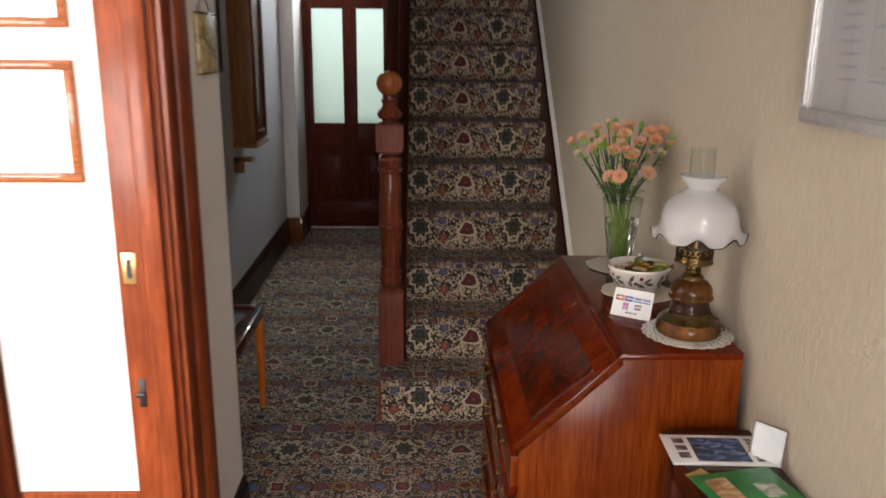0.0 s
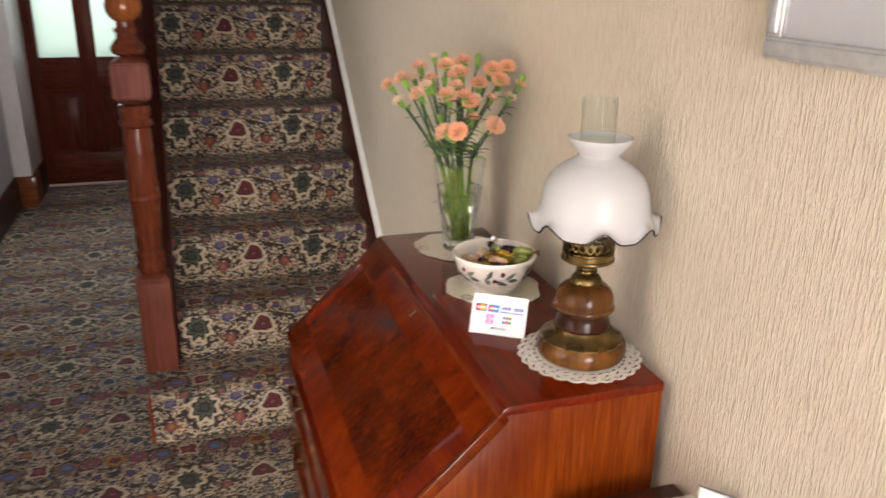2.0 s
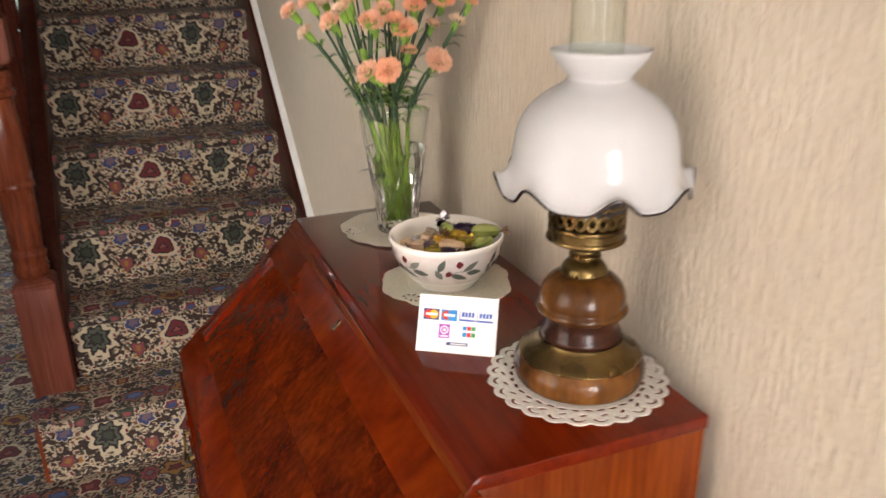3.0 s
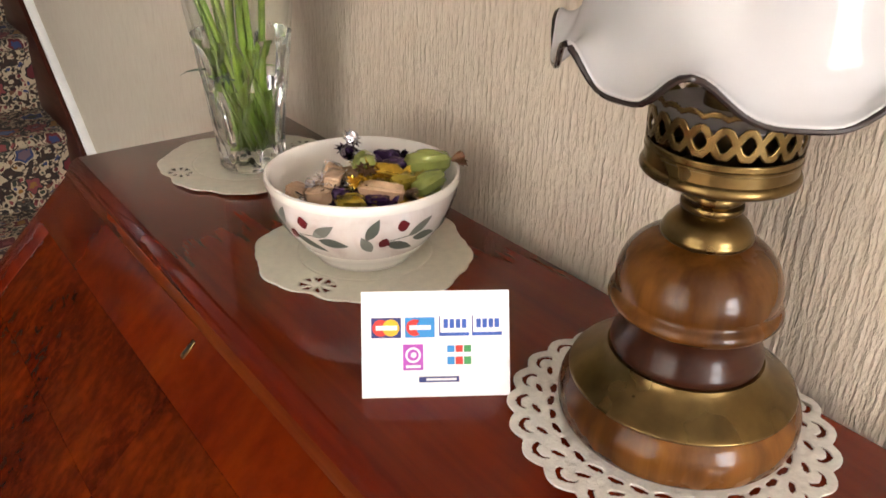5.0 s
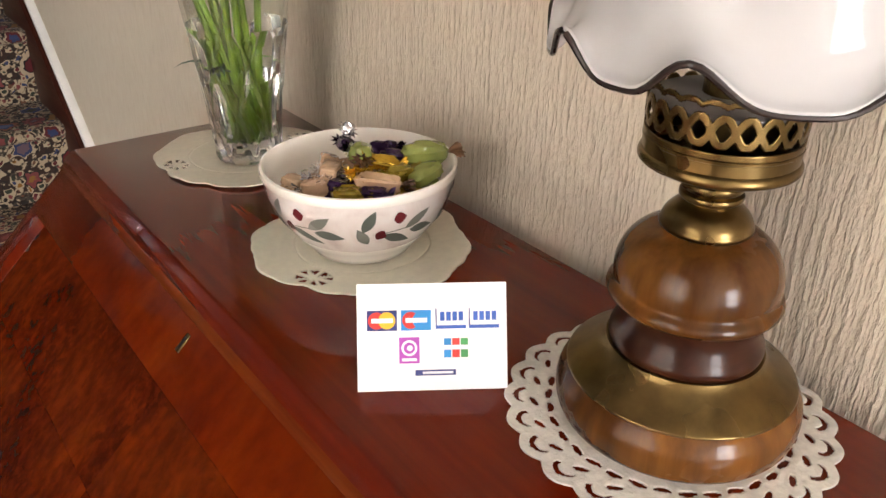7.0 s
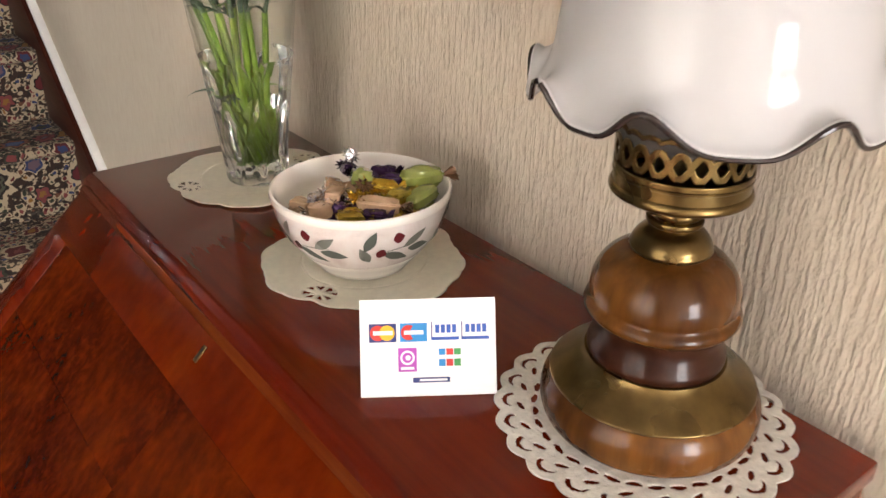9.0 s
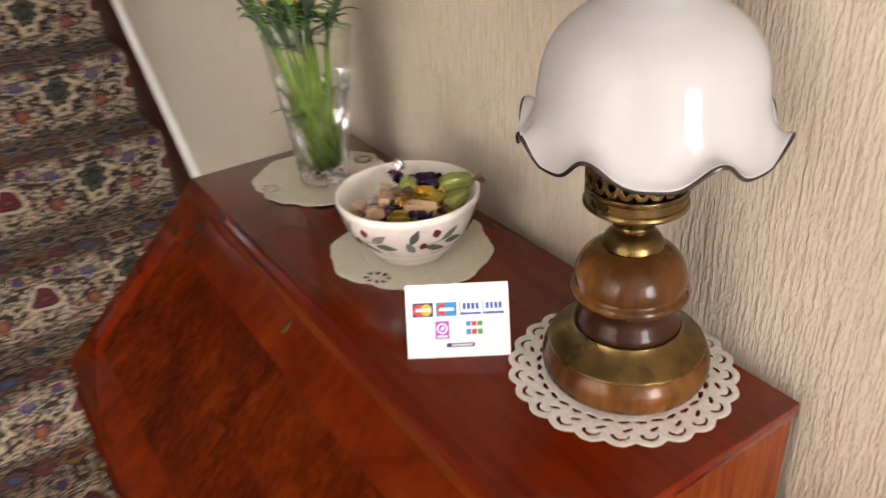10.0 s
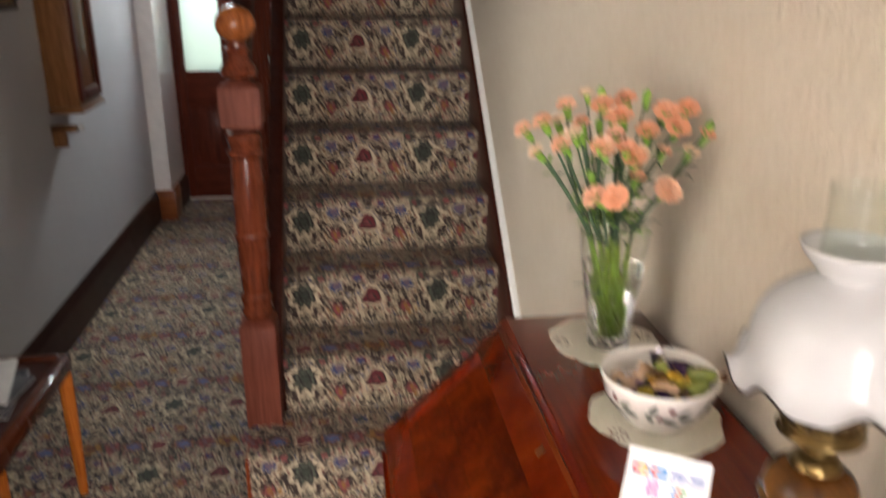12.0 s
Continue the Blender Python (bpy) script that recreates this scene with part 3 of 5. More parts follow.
def chamfered(h0, h1, half, cut):
    """A square block whose faces end in rounded shoulders."""
    rows = [(half - cut * 1.6, h0), (half, h0 + cut), (half, h1 - cut), (half - cut * 1.6, h1)]
    bm = bmesh.new()
    rings = []
    for r, z in rows:
        rings.append([bm.verts.new((sx * r, sy * r, z)) for sx, sy in ((-1, -1), (1, -1), (1, 1), (-1, 1))])
    for A, B in zip(rings, rings[1:]):
        for i in range(4):
            bm.faces.new((A[i], A[(i + 1) % 4], B[(i + 1) % 4], B[i]))
    bm.faces.new(rings[0][::-1])
    bm.faces.new(rings[-1])
    bmesh.ops.bevel(bm, geom=bm.edges[:], offset=0.004, segments=2, affect="EDGES")
    return bm


part("base_block", join(box(-0.056, 0.056, -0.056, 0.056, -0.01, 0.335, 0.005), chamfered(0.31, 0.37, 0.056, 0.02)), M_NEWELBLOCK, newel, "planed square base block")
shaft = [(0.03, 0.35), (0.046, 0.375), (0.05, 0.39), (0.044, 0.405), (0.048, 0.42), (0.05, 0.435), (0.04, 0.45), (0.043, 0.47), (0.047, 0.56), (0.048, 0.62), (0.053, 0.628), (0.053, 0.64), (0.048, 0.648), (0.05, 0.66), (0.047, 0.80), (0.043, 0.872), (0.052, 0.88), (0.054, 0.892), (0.045, 0.902), (0.048, 0.918), (0.052, 0.93), (0.046, 0.945), (0.03, 0.95)]
part("shaft", lathe(shaft, 32), M_NEWEL, newel)
part("upper_block", chamfered(0.942, 1.108, 0.058, 0.028), M_NEWELBLOCK, newel, "planed square upper block")
neck = [(0.03, 1.10), (0.05, 1.11), (0.054, 1.125), (0.044, 1.142), (0.032, 1.155), (0.030, 1.17), (0.036, 1.178), (0.036, 1.186), (0.028, 1.19), (0.028, 1.21)]
part("neck", lathe(neck, 28), M_NEWEL, newel)
part("ball", lathe([(0.056 * math.sin(math.pi * k / 18), 1.252 - 0.052 * math.cos(math.pi * k / 18)) for k in range(19)], 32), M_BALL, newel, "amber varnished ball finial")

# ---- the bureau ----
TOP = 0.983
YEW = dict(dark=(0.065, 0.004, 0.0008), mid=(0.125, 0.010, 0.0013), light=(0.18, 0.021, 0.0025))
M_YEWY = wood("yew_lengthwise", YEW["dark"], YEW["mid"], YEW["light"], "y", 0.16, 0.5, 0.5, 0.0, 0.0, 0.0, 0.012, 0.6)
M_YEWX = wood("yew_across", (0.062, 0.0046, 0.0006), (0.112, 0.0110, 0.0010), (0.165, 0.023, 0.0020), "x", 0.16, 0.08, 0.35, 0.0, 0.0, 0.0, 0.03, 0.5)
M_YEWZ = wood("yew_upright", (0.0858, 0.0091, 0.0013), (0.1820, 0.0312, 0.0035), (0.2860, 0.0650, 0.0078), "z", 0.22, 0.25, 0.7, 0.0, 0.5, 0.0, 0.18)
M_BURL = [wood("yew_burl_veneer_%s" % k, (0.015, 0.0012, 0.0003), (0.058, 0.0048, 0.0007), (0.165, 0.024, 0.0020), "x", 0.16, 0.1, 0.55, 0.6, 0.0, a) for k, a in (("fore", 38), ("back", -38))]
M_LINE = wood("light_edge_wood", (0.075, 0.009, 0.0015), (0.115, 0.018, 0.003), (0.165, 0.034, 0.005), "y", 0.2, 0.35)
M_BLACK = plain("soft_black", (0.012, 0.011, 0.01), 0.45)


def bureau():
    x0, x1, xf, y0, y1 = 0.272, 0.765, 0.500, 1.912, 2.722
    zl = 0.760
    d = thing("bureau", "glossy red-brown yew veneered bureau with sloping fall, shut", "bureau", (0.52, 2.315, 0))
    side = [(x1, 0.06), (x1, TOP - 0.016), (xf + 0.004, TOP - 0.016), (x0 + 0.014, zl - 0.014), (x0 + 0.014, 0.06)]
    part("side_panel", prism(side, "y", y0 + 0.004, y0 + 0.022, 0.002), M_YEWZ, d, "orange-red yew side panel", True)
    part("side_panel", prism(side, "y", y1 - 0.022, y1 - 0.004, 0.002), M_YEWZ, d, "orange-red yew side panel", True)
    part("back_panel", box(x1 - 0.012, x1, y0 + 0.022, y1 - 0.022, 0.06, TOP - 0.016), M_YEWY, d, "", True)
    part("carcass", prism([(x1 - 0.012, 0.07), (x1 - 0.012, TOP - 0.02), (xf + 0.01, TOP - 0.02), (x0 + 0.03, zl - 0.02), (x0 + 0.03, 0.07)], "y", y0 + 0.022, y1 - 0.022), M_BLACK, d, "", True)
    part("top", prism([(x1, TOP - 0.016), (x1, TOP), (xf + 0.003, TOP), (xf - 0.006, TOP - 0.006), (xf - 0.010, TOP - 0.016)], "y", y0, y1, 0.0022), M_YEWY, d, "glossy dark red yew top", True)
    # the fall, hinged at its foot: a banded border round four matched burl veneers
    ax, az = xf - 0.006, TOP - 0.012
    bx, bz = x0, zl
    L = math.hypot(ax - bx, az - bz)
    turn = Matrix.Translation((bx, 0, bz)) @ Matrix(((( ax - bx) / L, 0, -(az - bz) / L, 0), (0, 1, 0, 0), ((az - bz) / L, 0, (ax - bx) / L, 0), (0, 0, 0, 1)))

    def lid(u0, u1, v0, v1, w0, w1, r=0.0):
        return moved(box(u0, u1, v0, v1, w0, w1, r), turn)

    fall = part("fall", lid(0.0, L, y0 + 0.001, y1 - 0.001, -0.018, 0.0, 0.003), M_YEWX, d, "sloping fall front", True)
    bw = 0.062
    ins, t = 0.010, 0.0012
    part("banding", lid(L - bw, L - ins, y0 + ins, y1 - ins, -0.002, t, 0.0004), M_YEWX, fall, "", True)
    part("banding", lid(ins, bw, y0 + ins, y1 - ins, -0.002, t, 0.0004), M_YEWX, fall, "", True)
    part("banding", lid(bw, L - bw, y0 + ins, y0 + bw, -0.002, t, 0.0004), M_YEWY, fall, "", True)
    part("banding", lid(bw, L - bw, y1 - bw, y1 - ins, -0.002, t, 0.0004), M_YEWY, fall, "", True)
    part("edge_strip", lid(L - ins, L + 0.001, y0 + 0.002, y1 - 0.002, -0.004, t + 0.0006, 0.0008), M_LINE, fall, "lighter edge strip", True)
    part("edge_strip", lid(0.004, L - ins, y0, y0 + ins, -0.019, t + 0.0006, 0.003), M_LINE, fall, "lighter edge strip", True)
    ym, um = (y0 + y1) / 2, L / 2
    for u0, u1 in ((bw, um), (um, L - bw)):
        for v0, v1 in ((y0 + bw, ym), (ym, y1 - bw)):
            part("veneer_panel", lid(u0 + 0.0002, u1 - 0.0002, v0 + 0.0002, v1 - 0.0002, -0.002, t * 0.8), M_BURL[(u0 > bw) ^ (v0 > y0 + bw)], fall, "", True)
    lock = part("escutcheon", lid(L - 0.034, L - 0.018, ym + 0.010, ym + 0.0155, t - 0.0006, t + 0.0012, 0.0005), M_BRASS, fall, "small brass key escutcheon", True)
    part("keyhole", lid(L - 0.031, L - 0.021, ym + 0.0118, ym + 0.0138, t + 0.0006, t + 0.0016), M_BLACK, lock, "", True)
    # drawers, graded in height
    z = 0.735
    for h in (0.115, 0.150, 0.170, 0.190):
        dr = part("drawer", box(x0 - 0.002, x0 + 0.016, y0 + 0.026, y1 - 0.026, z - h + 0.006, z, 0.003), M_YEWY, d, "drawer front with brass handles", True)
        part("drawer_edge", join(box(x0 - 0.005, x0 - 0.001, y0 + 0.026, y1 - 0.026, z - 0.006, z, 0.001), box(x0 - 0.005, x0 - 0.001, y0 + 0.026, y1 - 0.026, z - h + 0.006, z - h + 0.012, 0.001)), M_YEWX, dr, "", True)
        for hy in (y0 + 0.2, y1 - 0.2):
            c = z - h * 0.47
            hd = part("handle", join(*(moved(lathe([(0, 0), (0.014, 0), (0.012, 0.003), (0.006, 0.005), (0.005, 0.014), (0.008, 0.018), (0, 0.02)], 16), pose(x0 - 0.001, hy + s, c + 0.01, 0, -90, 0) @ Matrix.Diagonal((0.8, 0.8, 0.7, 1))) for s in (-0.038, 0.038)),
                                     tube([(x0 - 0.012 - 0.005 * math.sin(math.pi * k / 12), hy - 0.038 + 0.076 * k / 12, c + 0.01 - 0.026 * math.sin(math.pi * k / 12)) for k in range(13)], 0.0025, 8)), M_BRASS, dr, "brass swan-neck handle", True)
        part("escutcheon", box(x0 - 0.004, x0 - 0.001, ym - 0.008, ym + 0.008, z - h * 0.5, z - h * 0.5 + 0.024, 0.001), M_BRASSLITE, dr, "", True)
        z -= h
    part("lid_support", box(x0 - 0.004, x0 + 0.02, y0 + 0.008, y0 + 0.022, 0.66, 0.735, 0.002), M_YEWZ, d, "", True)
    part("plinth", join(box(x0 - 0.006, x1, y0 - 0.004, y1 + 0.004, 0.075, 0.105, 0.005)), M_YEWY, d, "", True)
    for fx, fy, sx, sy in ((x0 - 0.006, y0 - 0.004, 1, 1), (x0 - 0.006, y1 + 0.004, 1, -1), (x1, y0 - 0.004, -1, 1), (x1, y1 + 0.004, -1, -1)):
        out = [(0, 0), (0.06, 0), (0.07, 0.03), (0.095, 0.05), (0.13, 0.06), (0.13, 0.078), (0, 0.078)]
        part("bracket_foot", join(prism([(fx + sx * a, b) for a, b in out], "y", fy, fy + sy * 0.02, 0.001), prism([(fy + sy * a, b) for a, b in out], "x", fx, fx + sx * 0.02, 0.001)), M_YEWY, d, "", True)


bureau()


# ---- the oil lamp ----
M_LAMPWOOD = wood("turned_walnut", (0.024, 0.0075, 0.002), (0.085, 0.029, 0.006), (0.25, 0.100, 0.019), "z", 0.25, 0.5, 0.35, 0.0, 0.6, 25, 0.15, 0.8)
M_LAMPDARK = wood("dark_turned_walnut", (0.0154, 0.0042, 0.0028), (0.0315, 0.0091, 0.0042), (0.0490, 0.0154, 0.0063), "x", 0.3, 0.4, 0.9, 0.0, 0.0, 0, 0.18, 0.5)
M_RIMBROWN = plain("brown_glass_edge", (0.03, 0.02, 0.018), 0.12)
LX, LY = 0.680, 2.035


def oil_lamp():
    lamp = thing("table_lamp", "brass and turned wood oil-style lamp with ruffled opal shade", "lamp", (LX, LY, TOP + 0.0025))
    base = smooth_profile([(0.0600, 0.0000), (0.0695, 0.0035), (0.0732, 0.0130), (0.0728, 0.0230), (0.0695, 0.0305), (0.0668, 0.0340)], 4)
    part("wooden_base", lathe([(0, 0)] + base + [(0.0430, 0.0360)], 64), M_LAMPWOOD, lamp, "polished brown turned wooden base")
    ring = smooth_profile([(0.0676, 0.0330), (0.0681, 0.0345), (0.0650, 0.0370), (0.0560, 0.0430), (0.0490, 0.0490), (0.0462, 0.0530)], 4)
    part("brass_skirt", lathe(ring + [(0.0362, 0.0530)], 64), M_BRASS, lamp, "aged brass sloping ring")
    waist = smooth_profile([(0.0405, 0.0500), (0.0443, 0.0535), (0.0450, 0.0580), (0.0428, 0.0640), (0.0408, 0.0720), (0.0412, 0.0830)], 4)
    part("dark_waist", lathe(waist, 64), M_LAMPDARK, lamp, "dark turned wooden waist")
    dome = smooth_profile([(0.0400, 0.0800), (0.0462, 0.0822), (0.0498, 0.0862), (0.0494, 0.0900), (0.0466, 0.0938), (0.0470, 0.0985), (0.0462, 0.1065), (0.0418, 0.1165), (0.0335, 0.1245), (0.0235, 0.1285)], 4)
    part("wooden_dome", lathe(dome, 64), M_LAMPWOOD, lamp, "polished brown turned wooden dome")
    collar = smooth_profile([(0.0240, 0.1279), (0.0252, 0.1290), (0.0258, 0.1308), (0.0250, 0.1330), (0.0238, 0.1360), (0.0205, 0.1402), (0.0165, 0.1435), (0.0150, 0.1450)], 3)
    collar += smooth_profile([(0.0150, 0.1450), (0.0172, 0.1465), (0.0172, 0.1495), (0.0150, 0.1508), (0.0168, 0.1525), (0.0168, 0.1560), (0.0146, 0.1575), (0.0146, 0.1610)], 3)
    part("brass_collar", lathe(collar, 40), M_BRASS, lamp, "stepped brass collar")
    cup = smooth_profile([(0.016, 0.1595), (0.034, 0.1612), (0.0412, 0.1640), (0.0425, 0.1665), (0.0416, 0.1690), (0.0405, 0.1700)], 3)
    gallery = part("gallery", lathe([(0, 0.1605)] + cup + [(0.0405, 0.1760), (0.0410, 0.1765), (0.0410, 0.1775), (0.0405, 0.178)], 64), M_BRASS, lamp, "pierced brass gallery")
    gallery.location.z = 0.003
    # pierced band: two crossing waves between a plain foot and a scalloped rim
    bm = bmesh.new()
    nu, nv, z0, z1 = 560, 52, 0.1778, 0.2180
    waves = 11
    vert = {}

    def vtx(i, j):
        k = (i % nu, j)
        if k not in vert:
            a = 2 * math.pi * i / nu
            r = 0.0407 + 0.001 * j / nv
            vert[k] = bm.verts.new((r * math.cos(a), r * math.sin(a), z0 + (z1 - z0) * j / nv))
        return vert[k]

    for i in range(nu):
        for j in range(nv):
            a, h = 2 * math.pi * (i + 0.5) / nu, (j + 0.5) / nv
            w = 0.36 + 0.165 * math.cos(a * waves)
            scallop = 0.70 + 0.05 * abs(math.sin(a * waves))
            strap = 0.050 * math.hypot(1, 1.7 * math.sin(a * waves))
            if h < 0.09 or (h < scallop and (abs(h - w) < strap or abs(h - 0.72 + w) < strap or scallop - 0.07 < h)):
                bm.faces.new((vtx(i, j), vtx(i + 1, j), vtx(i + 1, j + 1), vtx(i, j + 1)))
    band = part("pierced_band", bm, M_BRASS, gallery, "pierced brass lattice")
    sol = band.modifiers.new("thickness", "SOLIDIFY")
    sol.thickness = 0.0012
    part("burner", lathe([(0.012, 0.162), (0.016, 0.18), (0.014, 0.2), (0.014, 0.24), (0, 0.24)], 24), M_BRASS, lamp)
    # added disc: its grey stands for the opal shade's inner side in shadow
    part("burner_plate", lathe([(0.014, 0.2040), (0.036, 0.2030), (0.0395, 0.2015), (0.0398, 0.1995), (0.014, 0.1995)], 48), plain("shaded_opal_grey", (0.20, 0.18, 0.175), 0.55, 0.3, 0.15, 50), lamp, "grey disc added inside the gallery for the shaded inner side of the shade")
    # shade: dome and flared top with a ruffled, dark-edged hem
    prof = smooth_profile([(0.0985, 0.2275), (0.0930, 0.2310), (0.0868, 0.2400), (0.0832, 0.2520), (0.0815, 0.2660), (0.0790, 0.2810), (0.0738, 0.2955), (0.0645, 0.3085), (0.0510, 0.3195), (0.0375, 0.3275), (0.0296, 0.3335), (0.0284, 0.3375), (0.0320, 0.3430), (0.0392, 0.3510), (0.0450, 0.3585), (0.0474, 0.3645)], 4)

    def ruffle(a, j, r, z):
        k = max(0.0, 1 - j / 15.0) ** 1.6
        turn = (a + 2.79 + math.pi) % (2 * math.pi) - math.pi
        w = math.cos(8 * (a - 0.45) + 0.8 * math.exp(-(turn / 0.4) ** 2))
        pinch = (0.5 + 0.5 * w) ** 2.2
        return r * (1 + k * (0.05 * pinch - 0.004)), z + k * (0.0135 * pinch - 0.004 * (1 - pinch))

    sh = part("shade", lathe(prof, 144, shape=ruffle), M_SHADE, lamp, "white opal glass shade with ruffled rim")
    s = sh.modifiers.new("thickness", "SOLIDIFY")
    s.thickness, s.offset = 0.0026, -1
    rim = []
    for i in range(145):
        a = 2 * math.pi * i / 144
        r, z = ruffle(a, 0, *prof[0])
        rim.append((r * math.cos(a), r * math.sin(a), z))
    sh.location = (0.003, -0.004, 0)
    part("rim", tube(rim, 0.0017, 8), M_RIMBROWN, sh, "thin dark brown edge of the shade")
    ch = part("chimney", lathe([(0.022, 0.235), (0.034, 0.27), (0.030, 0.31), (0.0270, 0.36), (0.0265, 0.422), (0.0255, 0.422), (0.0260, 0.36), (0.029, 0.31), (0.033, 0.27), (0.021, 0.235)], 40), M_CHIMNEY, lamp, "clear glass chimney")
    part("flex", tube([(0.074, 0.006, 0.012), (0.083, 0.008, 0.012), (0.088, 0.010, 0.006), (0.090, 0.012, -0.03), (0.092, 0.012, -0.4)], 0.0025, 8), M_BLACK, lamp, "black electric flex")


oil_lamp()


# ---- doilies ----
M_LACE = plain("ivory_lace", (0.78, 0.745, 0.67), 0.8, 0, 0.1, 160, 0.9, 0.0016)
M_VINYL = plain("cream_cutwork", (0.68, 0.64, 0.52), 0.42, 0, 0.06, 120, 0.1)


def doily(name, label, at, radius, outline, holes, material, turn=0.0, wave=0.0, nu=360, nv=44):
    """A flat mat with a shaped outline; holes(angle, share of radius) tells where it is cut through."""
    d = thing(name, label, "doily", at, turn)
    split = int(nv * 0.62)

    def spot(i, j):
        a, s = 2 * math.pi * (i % nu) / nu, j / nv
        r = radius * s * (1 + (outline(a) - 1) * s ** 3)
        return (r * math.cos(a), r * math.sin(a), 0.0006 + wave * s * s * (1 + math.sin(3 * a + 1) + 0.6 * math.sin(7 * a)))

    for name_, j0, j1 in (("centre", 0, split), ("pierced_border", split, nv)):
        bm = bmesh.new()
        grid = {}

        def vtx(i, j):
            k = (i % nu, j)
            if k not in grid:
                grid[k] = bm.verts.new(spot(i, j))
            return grid[k]

        for i in range(nu):
            for j in range(max(1, j0), j1):
                a, s = 2 * math.pi * (i + 0.5) / nu, (j + 0.5) / nv
                if not holes(a, s):
                    bm.faces.new((vtx(i, j), vtx(i + 1, j), vtx(i + 1, j + 1), vtx(i, j + 1)))
        if j0 == 0:
            c = bm.verts.new((0, 0, 0.0006))
            for i in range(nu):
                bm.faces.new((c, vtx(i, 1), vtx(i + 1, 1)))
        bmesh.ops.recalc_face_normals(bm, faces=bm.faces[:])
        m = part(name_, bm, material, d)
        so = m.modifiers.new("thickness", "SOLIDIFY")
        so.thickness, so.offset = 0.0011, 0
    return d


def lace_holes(a, s):
    k = (a * 24 / (2 * math.pi) + 0.5) % 1 - 0.5
    if (k / 0.34) ** 2 + ((s - 0.905) / 0.042) ** 2 < 1 and ((k - 0.05) / 0.25) ** 2 + ((s - 0.882) / 0.034) ** 2 > 1:
        return True
    k2 = (a * 24 / (2 * math.pi) + 0.22) % 1 - 0.5
    if ((k2 + (s - 0.83) * 3) / 0.20) ** 2 + ((s - 0.83) / 0.024) ** 2 < 1:
        return True
    k3 = (a * 34 / (2 * math.pi)) % 1 - 0.5
    return abs(k3) < 0.38 and abs(s - 0.735) < 0.022 - 0.02 * abs(k3)


doily("doily", "round ivory lace doily with scalloped pierced edge", (0.680, 2.038, TOP), 0.101,
      lambda a: 1.0 + 0.05 * abs(math.cos(12 * a)) - 0.03, lace_holes, M_LACE, 0.0, 0.0, 660, 140)


def petal(a):
    return 0.93 + 0.06 * abs(math.cos(4 * a + 0.4)) + 0.035 * math.sin(3 * a) + 0.02 * abs(math.sin(9 * a))


def cut_holes(at):
    def holes(a, s):
        for c in at:
            k = (a - c + math.pi) % (2 * math.pi) - math.pi
            u, v = k * s / 0.17, (s - 0.80) / 0.14
            if u * u + v * v < 1 and abs(u) > 0.12 and abs(v) > 0.14 and abs(abs(u) - abs(v)) > 0.13:
                return True
        return False
    return holes


doily("doily", "cream wavy-edged cutwork mat under the bowl", (0.647, 2.345, TOP), 0.096, petal, cut_holes((3.45, 0.6)), M_VINYL, 8, 0.0007)
doily("doily", "cream wavy-edged cutwork mat under the vase", (0.652, 2.600, TOP), 0.094, petal, cut_holes((3.35, 0.5)), M_VINYL, -20, 0.0009)

# ---- the bowl of sweets ----
BX, BY, BZ = 0.644, 2.342, TOP + 0.0022
M_CHINA = Nodes("glazed_china", 0.15)
mc = M_CHINA.coord()
M_CHINA.set("Base Color", M_CHINA.ramp(M_CHINA.noise(mc, 26, 5, 0.6, 0.8), [(0.36, (0.86, 0.82, 0.78)), (0.52, (0.80, 0.73, 0.68)), (0.68, (0.66, 0.57, 0.53))]))
M_CHINA.set("Coat Weight", 0.7)
M_CHINA = M_CHINA.mat
M_CHINAWHITE = plain("white_glaze", (0.87, 0.83, 0.76), 0.15, 0, 0.03, 15, 0.0, Coat_Weight=0.6)
bowl_rows = [(0.0390, 0.0), (0.0425, 0.0016), (0.0452, 0.006), (0.0525, 0.0140), (0.0610, 0.0235), (0.0718, 0.039), (0.0780, 0.055), (0.0810, 0.072)]


def bowl_r(z):
    for (ra, za), (rb, zb) in zip(bowl_rows, bowl_rows[1:]):
        if za <= z <= zb:
            return ra + (rb - ra) * (z - za) / max(1e-6, zb - za)
    return bowl_rows[-1][0]


